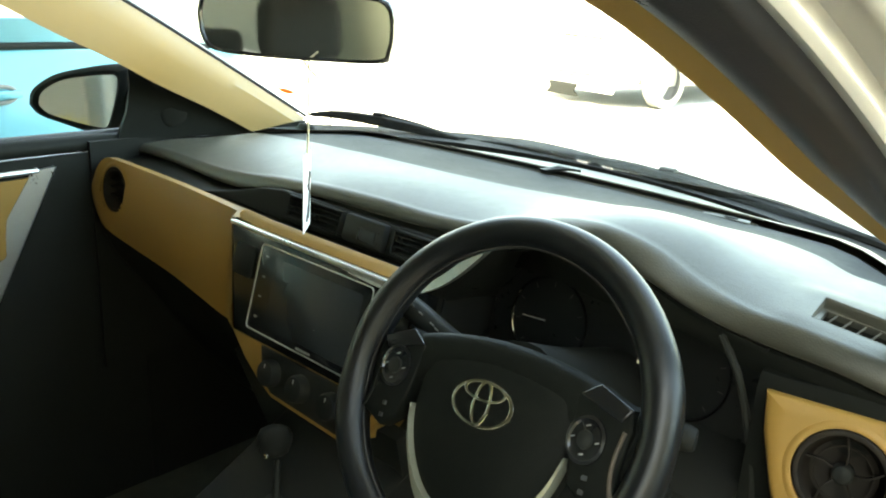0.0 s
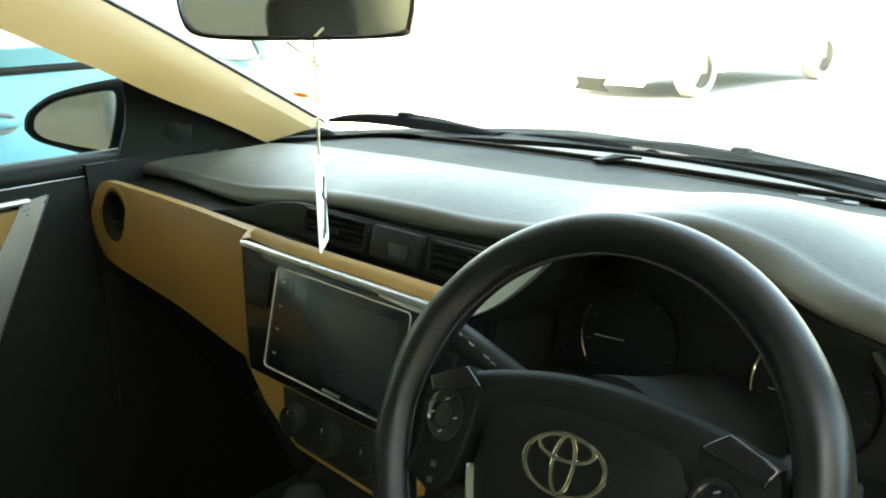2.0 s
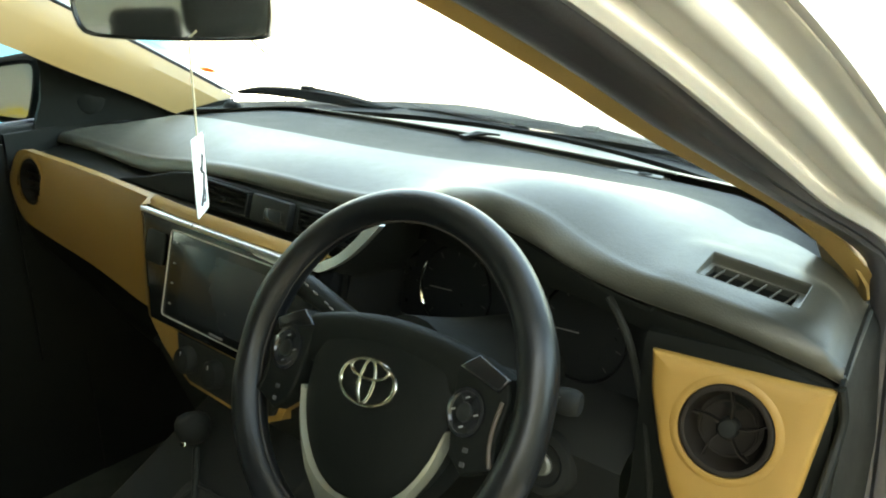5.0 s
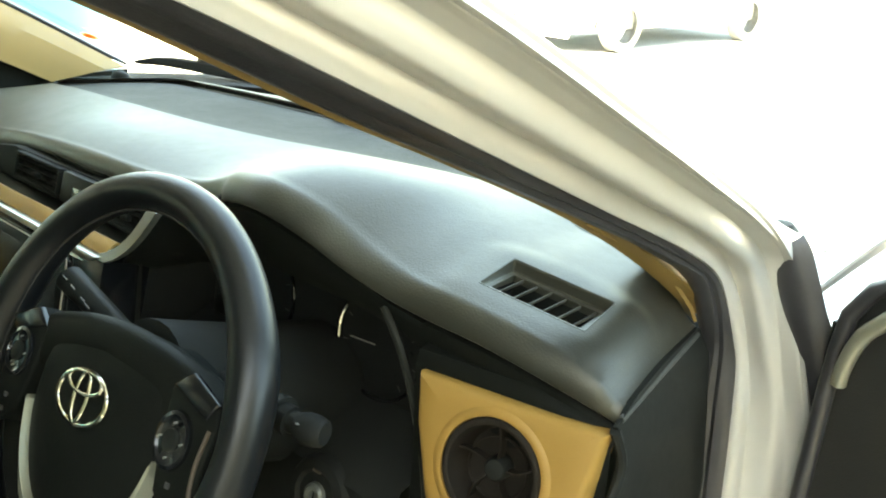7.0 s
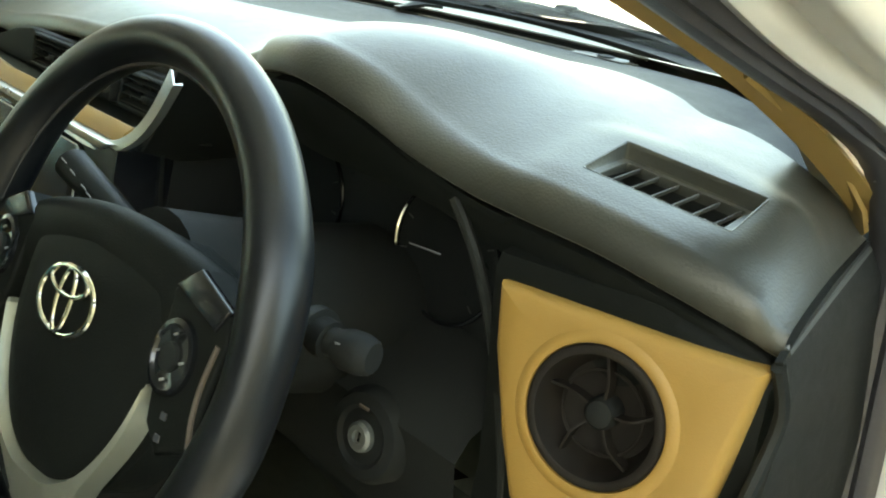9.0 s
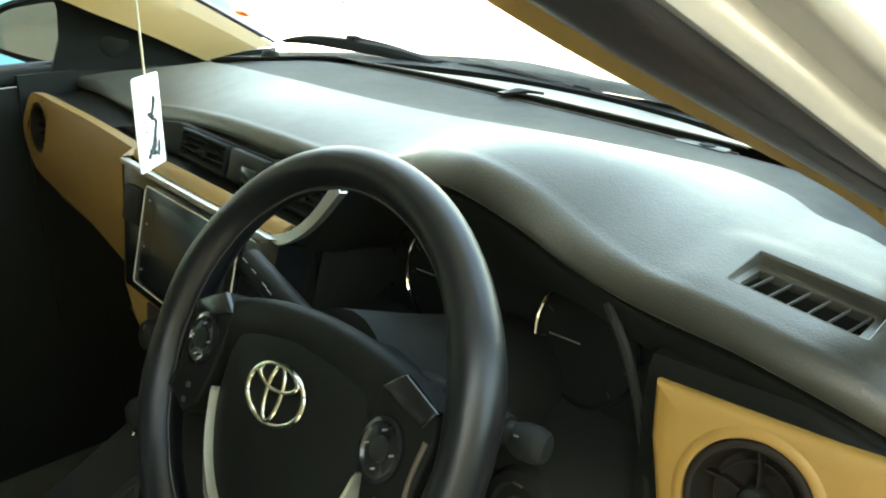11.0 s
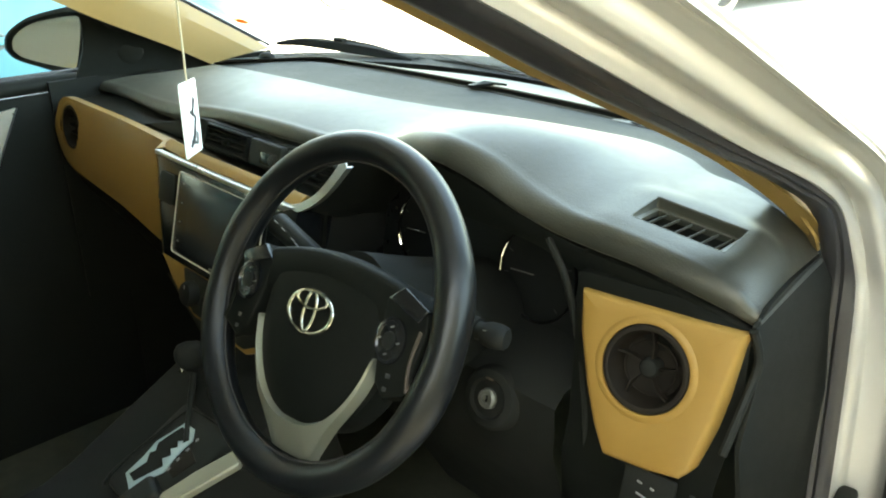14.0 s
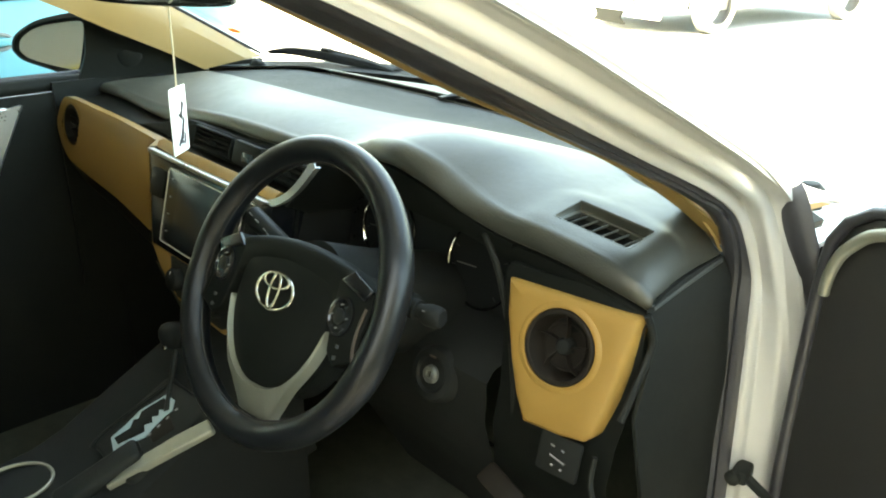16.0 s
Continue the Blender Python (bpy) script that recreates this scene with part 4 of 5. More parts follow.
# silver sweep beside the dials
rows = []
for p, w in zip(smooth_path([(0.04, 0.781, 0.969), (0.10, 0.783, 0.965), (0.143, 0.786, 0.9705), (0.178, 0.791, 0.987), (0.210, 0.795, 1.013), (0.243, 0.799, 1.049)], 24), np.linspace(0, 1, 24)):
    h = 0.0045 + 0.0075 * w ** 1.5
    n = Vector((-0.75 * min(1, w * 1.6), 0, 1)).normalized()
    rows.append([p - n * h * 0.5 + Vector((0, 0.004, 0)), p - n * h * 0.45 - Vector((0, 0.002, 0)), p + n * h * 0.5 + Vector((0, 0.001, 0)), p + n * h * 0.6 + Vector((0, 0.014, 0))])
part("silver_sweep", sheet(rows, 0.002), SILVER, dash, "satin silver sweep beside the dials")
rows = [[(x, y, z) for x, y, z in ((0.14 + 0.10 * v, 0.805, 0.955 + 0.098 * v ** 1.3), (0.16 + 0.09 * v, 0.84, 0.95 + 0.098 * v ** 1.3), (0.175 + 0.08 * v, 0.93, 0.94 + 0.10 * v))] for v in np.linspace(0, 1, 10)]
part("dial_cheek", sheet(rows, 0.004), BLACK, dash, "black cheek of the dial hood")

part("cluster_housing", sheet([[(0.150, 0.812, 0.952), (0.165, 0.88, 0.95), (0.168, 0.958, 0.95), (0.36, 0.958, 0.95), (0.545, 0.958, 0.95), (0.552, 0.86, 0.95)], [(0.150, 0.812, 0.845), (0.165, 0.88, 0.845), (0.168, 0.958, 0.845), (0.36, 0.958, 0.845), (0.545, 0.958, 0.845), (0.552, 0.86, 0.845)]], 0.003), MATT, dash, "black housing behind the dials")
part("cluster_back", sheet([[(x, 0.962, z) for x in np.linspace(0.14, 0.56, 8)] for z in (0.84, 0.95, 1.04)], 0.003), MATT, dash)
# dial cluster under the hood
cluster = part("dial_hood", sheet([[(x, y, at(SLOTS, BOT_Z, x) + 0.002 - 0.02 * (y - 0.83) / 0.1) for x in np.linspace(0.18, 0.545, 24)] for y in (0.845, 0.88, 0.93, 0.96)], 0.004), HUB, dash, "black hood over the dials")
part("hood_side", sheet([[(0.555, 0.852, 0.995), (0.545, 0.90, 0.99), (0.54, 0.95, 0.99)], [(0.5535, 0.846, 0.945), (0.545, 0.90, 0.93), (0.54, 0.95, 0.93)], [(0.566, 0.838, 0.84), (0.556, 0.90, 0.86), (0.54, 0.95, 0.87)]], 0.003), BLACK, cluster, "black side wall of the dial hood")
part("hood_edge", tube([(0.500, 0.848, 1.016), (0.522, 0.846, 0.985), (0.538, 0.845, 0.945), (0.553, 0.842, 0.896), (0.566, 0.836, 0.84), (0.572, 0.83, 0.80)], 0.004, 8, 14), BLACK, cluster)
CL = facing((0.36, 0.8985, 0.945), (1, 0, 0), (0, 0.10, 0.55))
face = part("dial_face", plate(rounded(0.36, 0.155, 0.03), CL @ pose(0, 0, -0.004), 0.02, 0.002), DIAL, cluster, "unlit black dial face")
for x, r in ((-0.092, 0.053), (0.085, 0.053)):
    dial = part("dial", ellipse_ring(r, r, 0.0018, CL @ pose(x, -0.003, 0.001), 56, 6), GLOSS, face, "unlit round dial")
    # glint on the black rim, laid on as a short chrome arc
    arc = [CL @ pose(x, -0.003, 0.003) @ Vector(((r - 0.0005) * math.cos(radians(a)), (r - 0.0005) * math.sin(radians(a)), 0)) for a in np.linspace(150, 212, 12)]
    part("dial_glint_ring", tube(arc, 0.0016, 6), CHROME, dial, "glint on the dial rim, made as a chrome arc")
    part("needle", block(CL @ pose(x - 0.02, -0.005, 0.003, 0, 0, 4), 0.034, 0.0013, 0.001, 0.0003, 1), PRINT, dial)
    for k in range(9):
        a = radians(225 - 33.75 * k)
        part("dial_tick", block(CL @ pose(x + (r - 0.008) * math.cos(a), -0.003 + (r - 0.008) * math.sin(a), 0.001, 0, 0, math.degrees(a)), 0.006, 0.001, 0.0005, 0), DIM, dial)

# steering column, stalks, ignition
part("column_shroud", tube([(0.367, 0.70, 0.945), (0.367, 0.80, 0.90), (0.367, 0.93, 0.855)], 0.058, 24, 10, taper=0.072), MATT, dash, "black steering column shroud")
stalk = part("wiper_stalk", tube([(0.31, 0.735, 0.945), (0.27, 0.733, 0.958), (0.235, 0.731, 0.970), (0.198, 0.729, 0.982)], 0.010, 12, 10, taper=0.0135), BLACK, dash, "black column stalk with white markings")
for k, (x, z) in enumerate(((0.212, 0.9905), (0.226, 0.985), (0.243, 0.978), (0.250, 0.974))):
    part("stalk_mark", block(pose(x, 0.7185, z, 30, 18, 0), 0.006, 0.001, 0.003, 0.0003, 1), MARK, stalk)
stalk = part("light_stalk", tube([(0.42, 0.745, 0.955), (0.46, 0.747, 0.953), (0.50, 0.750, 0.951)], 0.010, 12, 8, taper=0.012), MATT, dash, "black light stalk")
part("stalk_collar", tube([(0.482, 0.750, 0.952), (0.490, 0.750, 0.952)], 0.0150, 20), BLACK, stalk)
part("stalk_neck", tube([(0.50, 0.750, 0.951), (0.528, 0.757, 0.950)], 0.009, 12), BLACK, stalk)
part("stalk_knob", turned([(0.009, -0.002), (0.011, 0.0), (0.0125, 0.006), (0.0125, 0.016), (0.0105, 0.022), (0.005, 0.025), (0, 0.0255)], facing((0.528, 0.757, 0.950), (0.25, -0.97, 0), (0, 0, 1)), 20), MATT, stalk, "rounded light switch knob")
for dx, dz in ((0.514, 0.957), (0.520, 0.948)):
    part("stalk_mark", block(pose(dx, 0.7445, dz, 20, 0, 14), 0.004, 0.001, 0.004, 0.0004, 1), MARK, stalk)
KEY = facing((0.464, 0.803, 0.836), (1, 0.06, 0), (0, 0.33, 1))
lock = part("ignition_surround", turned([(0.037, -0.03), (0.035, -0.004), (0.031, 0.002), (0.023, 0.004), (0.020, 0.001), (0.0, 0.001)], KEY, 36), MATT, dash, "round black ignition surround")
part("ignition_barrel", turned([(0.0115, 0.0), (0.011, 0.005), (0.0085, 0.007), (0.005, 0.0068), (0.0045, 0.004), (0.0, 0.004)], KEY, 30), WORN, lock, "worn metal ignition barrel")
part("key_slot", block(KEY @ pose(0, 0, 0.0045, 0, 0, 90), 0.007, 0.0018, 0.001, 0.0003, 1), GLOSS, lock)
part("ignition_lamp", block(KEY @ pose(-0.002, 0.0215, 0.0042), 0.010, 0.0025, 0.002, 0.0006, 1), BROWN, lock, "small brown mark")
# switches under the driver's panel
SW = facing((0.660, 0.803, 0.824), (1, 0.1, 0), (0, 0.25, 1))
sw = part("switch_panel", plate(rounded(0.05, 0.045, 0.004), SW, 0.004, 0.001), MATT, dash, "small black switch panel")
for x, y, w in ((-0.010, 0.012, 0.007), (0.006, 0.010, 0.005), (0.0, -0.004, 0.026), (-0.006, -0.014, 0.004), (0.008, -0.016, 0.004)):
    part("switch_mark", block(SW @ pose(0.8 * x, 0.8 * y, 0.001, 0, 0, -12), 0.75 * w, 0.0020, 0.001, 0.0003, 1), PRINT, sw)
part("bonnet_release", block(pose(0.585, 0.80, 0.742, 35, 14, -6), 0.060, 0.028, 0.012, 0.004), BLADE, dash, "brown plastic and pod edge reflection release lever")
part("trim_cable", tube([(0.700, 0.812, 0.84), (0.702, 0.805, 0.81), (0.718, 0.800, 0.78), (0.73, 0.795, 0.74)], 0.003, 8, 12), BLACK, dash)

# ---- steering wheel ----
TI, YA = 0.5083, 0.0436
wn_ = Vector((math.sin(YA) * math.cos(TI), -math.cos(YA) * math.cos(TI), math.sin(TI)))
WHEEL = facing((0.3695, 0.6672, 0.9578), (math.cos(YA), math.sin(YA), 0), wn_.cross(Vector((math.cos(YA), math.sin(YA), 0)))) @ pose(0, 0, 0, 0, 0, 4)
wheel = thing("steering_wheel", "black leather three-spoke steering wheel with a silver lower spoke", "steering wheel", (0.3695, 0.6672, 0.9578))
bm = bmesh.new()
rings = []
for k in range(96):
    u = 2 * math.pi * k / 96
    o = Vector((math.cos(u), math.sin(u), 0))
    grip = 0.0165 + 0.0016 * (math.exp(-((abs((math.degrees(u) + 180) % 360 - 180) - 18) / 14) ** 2) + math.exp(-((abs((math.degrees(u)) % 360 - 180) - 18) / 14) ** 2))
    rings.append([bm.verts.new(WHEEL @ (o * 0.1625 + grip * (0.96 * math.cos(v) * o + 1.06 * math.sin(v) * Vector((0, 0, 1))))) for v in (2 * math.pi * j / 18 for j in range(18))])
for k in range(96):
    p, q = rings[k], rings[(k + 1) % 96]
    for j in range(18):
        bm.faces.new((p[j], q[j], q[(j + 1) % 18], p[(j + 1) % 18]))
rim = part("rim", bm, LEATHER, wheel, "worn black leather rim")
part("rim_seam", ellipse_ring(0.1465, 0.1465, 0.0012, WHEEL @ pose(0, 0, 0.003), 96, 6), STITCH, rim, "stitched seam inside the rim")


def dome(outline, m, rise, depth, rings=5):
    """A cushion with the outline, that rises in the middle and turns down at its edge."""
    b = bmesh.new()
    cx = sum(p[0] for p in outline) / len(outline)
    cy = sum(p[1] for p in outline) / len(outline)
    loops = [[b.verts.new((x, y, -depth)) for x, y in outline]]
    for k in range(rings + 1):
        s = 1 - 0.9 * (k / rings) ** 1.3
        z = rise * (1 - (s if k else 1) ** 2) if k else -0.002
        loops.append([b.verts.new((cx + (x - cx) * s, cy + (y - cy) * s, z)) for x, y in outline])
    n = len(outline)
    for a, c in zip(loops, loops[1:]):
        for i in range(n):
            b.faces.new((a[i], a[(i + 1) % n], c[(i + 1) % n], c[i]))
    b.faces.new(loops[-1])
    b.transform(m)
    return b


half = [(0.0, 0.047), (0.030, 0.0455), (0.055, 0.040), (0.074, 0.031), (0.0815, 0.022), (0.083, 0.0), (0.082, -0.030), (0.074, -0.056), (0.060, -0.080), (0.042, -0.098), (0.020, -0.108), (0.0, -0.110)]
full = half + [(-x, y) for x, y in half[-2:0:-1]]
full = [(p.x, p.y) for p in smooth_path([(x, y, 0) for x, y in full + full[:1]], 73)[:-1]]
part("airbag_cover", dome(full, WHEEL @ pose(0.004, 0, 0.004), 0.012, 0.03), HUB, wheel, "smooth black centre pad")
part("hub_shell", dome([(x * 1.10, y * 1.08 + 0.002) for x, y in full], WHEEL @ pose(0.004, -0.002, -0.010), 0.004, 0.033, 3), HUB, wheel)
# upper spoke bridge: the swept black arm from rim to rim behind the pad's top edge
rows = []
for u in np.linspace(-1, 1, 41):
    x = 0.152 * u
    top = 0.053 - 0.031 * abs(u) ** 2.0
    bot = 0.026 - 0.062 * abs(u) ** 1.5
    z = -0.004 + 0.014 * (1 - u * u)
    mid = (top + bot) / 2
    row = [(top - 0.004, z - 0.034), (top + 0.001, z - 0.026), (top + 0.003, z - 0.018), (top + 0.002, z - 0.010), (top - 0.002, z - 0.004), (top - 0.008, z - 0.0005), (mid, z + 0.0005), (bot + 0.006, z - 0.001), (bot, z - 0.004), (bot - 0.003, z - 0.010), (bot - 0.003, z - 0.020)]
    rows.append([WHEEL @ Vector((x, y, h)) for y, h in row])
part("spoke_bridge", sheet(rows, 0.003), HUB, wheel, "swept black spokes")
for sx in (-1, 1):
    o = [(sx * a, b) for a, b in ((0.084, 0.028), (0.104, 0.043), (0.136, 0.030), (0.141, 0.012), (0.137, -0.020), (0.140, -0.045), (0.112, -0.058), (0.096, -0.045), (0.090, -0.02))]
    if sx < 0:
        o = o[::-1]
    pod = part("switch_pod", plate(o, WHEEL @ pose(0, 0, 0.006), 0.02, 0.003, 3), HUB, wheel, "black pod of steering wheel switches")
    part("pod_lid", plate([(sx * a, b) for a, b in ((0.086, 0.030), (0.104, 0.043), (0.138, 0.029), (0.130, 0.016))][:: sx], WHEEL @ pose(0, 0, 0.0085), 0.006, 0.0025, 3), GLOSS, pod, "glossy black lid")
    m = WHEEL @ pose(0.104 if sx > 0 else -0.112, -0.006 if sx > 0 else 0.002, 0.0065)
    part("switch_ring", turned([(0.0215, 0.0), (0.021, 0.0028), (0.018, 0.0035), (0.016, 0.002), (0.0, 0.0025)], m, 28, sx=0.86), GLOSS, pod, "round thumb switch")
    part("thumb_key", turned([(0.0085, 0.002), (0.008, 0.0048), (0.004, 0.0055), (0, 0.0056)], m, 20, sx=0.86), BLACK, pod)
    for a in (90, 180, 270, 0):
        c, s = math.cos(radians(a)), math.sin(radians(a))
        part("switch_mark", block(m @ pose(0.0115 * c, 0.0125 * s, 0.0034, 0, 0, 25), 0.0042, 0.0013, 0.0006, 0.0002, 1), MARK, pod)
    for y in (-0.036, -0.048):
        part("pod_mark", block(WHEEL @ pose(sx * 0.112, y, 0.0072), 0.005, 0.004, 0.0012, 0.0004, 1), DIM, pod)
    # right pod only: a warm reflection on the edge, put in as brown
    part("pod_edge", tube([WHEEL @ Vector((sx * a, b, 0.0055)) for a, b in ((0.135, 0.010), (0.132, -0.012), (0.133, -0.030), (0.137, -0.044))], 0.0022, 8, 12), BROWN if sx > 0 else HUB, pod)
# silver lower spoke, a V that holds the pad
v_out = [(0.0865, -0.027), (0.078, -0.060), (0.062, -0.090), (0.045, -0.116), (0.030, -0.140), (0.024, -0.146)]
v_in = [(0.0845, -0.030), (0.077, -0.054), (0.0635, -0.079), (0.045, -0.099), (0.022, -0.1105), (0.0, -0.1125)]
outer = v_out + [(-x, y) for x, y in v_out[::-1]]
inner = v_in + [(-x, y) for x, y in v_in[-2::-1]]
po, pi_ = smooth_path([(x, y, 0) for x, y in outer], 45), smooth_path([(x, y, 0) for x, y in inner], 45)
rows = []
for k in range(45):
    a, b = po[k], pi_[k]
    low_z = 0.004 - 0.012 * max(0, (-a.y - 0.10) / 0.045)
    rows.append([WHEEL @ Vector((a.x + 0.004, a.y, low_z - 0.012)), WHEEL @ Vector((a.x + 0.004, a.y, low_z)), WHEEL @ Vector((0.004 + a.x * 0.9 + b.x * 0.1, a.y * 0.9 + b.y * 0.1, low_z + 0.003)), WHEEL @ Vector((0.004 + b.x, b.y, 0.0085)), WHEEL @ Vector((0.004 + b.x * 0.97, b.y * 0.98, 0.002))])
part("lower_spoke", sheet(rows, 0.002), SPOKE, wheel, "satin silver V-shaped lower spoke")
# badge: three chrome ovals
B = WHEEL @ pose(0.002, -0.006, 0.0165)
badge = part("badge", ellipse_ring(0.0315, 0.0205, 0.0020, B, 56, 8, 0.8), CHROME, wheel, "chrome badge of three ovals")
part("badge_oval", ellipse_ring(0.0215, 0.0085, 0.0017, B @ pose(0, 0.0115, 0.001), 40, 8, 0.8), CHROME, badge)
part("badge_oval", ellipse_ring(0.0082, 0.0195, 0.0017, B @ pose(0, 0.0005, 0.001), 40, 8, 0.8), CHROME, badge)

# ---- centre console ----
console = thing("centre_console", "black centre console with a silver side strip and automatic gear lever", "console", (0.05, 0.3, 0.25))


def con_z(y):
    return 0.648 + 0.522 * (y - 0.55) if y > 0.5 else 0.622 - 0.12 * (0.5 - y)


rows = []
for y in np.linspace(-0.35, 0.80, 30):
    z, w = con_z(y) - 0.012, 0.125 - 0.01 * max(0, y - 0.6)
    cx = 0.055
    rows.append([(cx - w - 0.01, y, 0.26), (cx - w, y, z - 0.06), (cx - w + 0.006, y, z - 0.008), (cx - w + 0.018, y, z), (cx + w - 0.018, y, z), (cx + w - 0.006, y, z - 0.008), (cx + w, y, z - 0.06), (cx + w + 0.01, y, 0.26)])
part("console_body", sheet(rows), MATT, console, "black plastic console body")
K = facing((0.09, 0.595, con_z(0.595)), (1, 0, 0), (0, 1, 0.522))
part("gate_frame", plate(rounded(0.122, 0.142, 0.014), K @ pose(0.010, 0.0, -0.001), 0.02, 0.004), BLACK, console, "black gear gate surround")
gate = part("gate_plate", plate([(-0.030, -0.047), (-0.002, -0.057), (0.022, -0.014), (0.018, 0.004), (0.017, 0.020), (0.019, 0.036), (0.006, 0.048), (-0.017, 0.046), (-0.024, 0.026), (-0.032, 0.006), (-0.029, -0.018)], K @ pose(0, 0, 0.001), 0.003, 0.001), GATE, console, "pale silver stepped gear gate")
slot = [(-0.022, -0.044), (-0.006, -0.046), (0.014, -0.010), (0.002, -0.004), (0.010, 0.006), (0.000, 0.011), (0.008, 0.018), (0.000, 0.024), (0.012, 0.032), (0.004, 0.041), (-0.013, 0.040), (-0.020, 0.022), (-0.025, 0.006), (-0.017, -0.003), (-0.023, -0.009), (-0.014, -0.020)]
part("gate_slot", plate(slot, K @ pose(0, 0, 0.0022), 0.001, 0), MATT, gate, "dark stepped slot")
part("gate_pad", plate([(0.020, 0.030), (0.052, 0.020), (0.042, -0.012), (0.026, -0.010)], K @ pose(0, 0, 0.0006), 0.003, 0.001), BLADE, console, "glossy brown shift panel")
for k in range(4):
    part("gear_letter_bar", block(K @ pose(0.026, 0.040 - 0.016 * k, 0.0014), 0.004, 0.005, 0.0006, 0.0002, 1), PRINT, gate)
part("console_cover", block(K @ pose(0.020, -0.092, 0.003, 0, 0, -15.6), 0.040, 0.13, 0.022, 0.008, 3), BLACK, console, "rounded black sliding cover")
part("gate_edge", tube([K @ Vector(p) for p in ((-0.047, -0.075, 0.0), (-0.051, -0.045, 0.001), (-0.034, 0.052, 0.001), (-0.020, 0.066, 0.001), (0.080, 0.074, 0.0))], 0.0016, 8, 24), BLACK, console, "dark moulded edge round the gate")
part("side_strip", plate([(0.090, 0.058), (0.112, 0.053), (0.1135, 0.049), (0.081, -0.023), (0.048, -0.092), (0.044, -0.091), (0.051, -0.030), (0.068, 0.010)], K @ pose(0, 0, 0.004), 0.010, 0.003, 3), STRIP, console, "dull silver side strip")
lever = part("gear_lever", tube([K @ Vector((0.012, 0.030, 0.0)), (0.060, 0.650, 0.700), (0.025, 0.678, 0.728)], 0.0045, 10, 8), BLACK, console, "dark gear lever with a black knob")
part("gear_knob", turned([(0.010, -0.018), (0.018, -0.012), (0.023, 0.004), (0.0235, 0.016), (0.019, 0.026), (0.010, 0.031), (0, 0.032)], pose(0.010, 0.685, 0.742, -14, -18, 0) @ Matrix.Scale(0.82, 4), 24, sy=1.25), MATT, lever, "black gear knob")
# small chrome piece added to give the dark knob its highlight
part("knob_highlight", block(pose(0.020, 0.664, 0.738, 60, -18, 0), 0.010, 0.006, 0.004, 0.0015), CHROME, lever, "small chrome piece for the knob's highlight")
part("cup_holder_ring", ellipse_ring(0.045, 0.05, 0.0025, pose(0.015, 0.43, con_z(0.43) - 0.006), 48, 8), STRIP, console, "silver cup holder ring")
part("cup_holder_well", turned([(0.043, 0.0), (0.041, -0.05), (0, -0.052)], pose(0.015, 0.43, con_z(0.43) - 0.007), 32, caps=False), BLACK, console)

# ---- seats ----
def seat(x, name_label):
    s = thing("front_seat", name_label, "seat", (x, -0.15, 0.25), "front seats")
    part("cushion", block(pose(x, -0.05, 0.46, 6), 0.50, 0.50, 0.16, 0.06, 4), SEAT, s)
    part("backrest", block(pose(x, -0.40, 0.78, 14), 0.48, 0.14, 0.60, 0.06, 4), SEAT, s)
    part("headrest", block(pose(x, -0.47, 1.21, 10), 0.215, 0.11, 0.175, 0.05, 4), SEAT, s, "dark padded headrest")
    for dx in (-0.06, 0.06):
        part("headrest_post", tube([(x + dx, -0.455, 1.02), (x + dx, -0.465, 1.15)], 0.006, 8), CHROME, s)
    part("seat_base", block(pose(x, -0.08, 0.31), 0.42, 0.46, 0.12, 0.02), BLACK, s)


seat(0.37, "dark cloth driver's seat with a padded headrest")
seat(-0.37, "dark cloth passenger seat with a padded headrest")
s = thing("bench_seat", "dark cloth rear bench with headrests", "bench", (0, -1.25, 0.25))
part("cushion", block(pose(0, -1.15, 0.46), 1.25, 0.5, 0.18, 0.06, 4), SEAT, s)
part("backrest", block(pose(0, -1.52, 0.76, 18), 1.25, 0.16, 0.56, 0.06, 4), SEAT, s)
for x in (-0.36, 0.36):
    part("headrest", block(pose(x, -1.62, 1.08, 12), 0.25, 0.10, 0.13, 0.04, 4), SEAT, s)
part("seat_base", block(pose(0, -1.18, 0.31), 1.2, 0.5, 0.12, 0.02), BLACK, s)

# ---- doors ----
pdoor = thing("passenger_door", "closed passenger door with tan and silver inner panel", "door", (-0.76, 0.3, 0.3))
part("door_shell", block(pose(-0.79, 0.36, 0.65), 0.05, 1.36, 0.66, 0.02), PAINT, pdoor, "champagne painted outer skin")
rows = [[(-0.735 + 0.012 * math.sin(3 * v), 1.02 - 1.36 * v, z) for z in (0.985, 0.93, 0.80, 0.62, 0.20)] for v in np.linspace(0, 1, 14)]
part("inner_panel", sheet(rows, 0.01), BLACK, pdoor, "black plastic inner panel")
part("window_ledge", tube([(-0.735, 1.04, 0.996), (-0.738, 0.80, 1.000), (-0.740, 0.5, 0.999), (-0.740, -0.25, 1.0)], 0.016, 10, 16), BLACK, pdoor, "black window ledge")
part("ledge_seal", tube([(-0.752, 0.98, 1.014), (-0.752, 0.6, 1.015), (-0.752, -0.25, 1.016)], 0.006, 8, 12), RUBBER, pdoor)
rows = [[(-0.702, 0.690 - 0.10 * (1 - v) * 1.0, 0.966 - 0.155 * (1 - v)), (-0.699, 0.728 - 0.085 * (1 - v), 0.970 - 0.165 * (1 - v)), (-0.710, 0.735 - 0.085 * (1 - v), 0.968 - 0.165 * (1 - v))] for v in np.linspace(-0.4, 1, 10)]
part("pull_strip", sheet(rows, 0.006), SILVER, pdoor, "satin silver door pull")
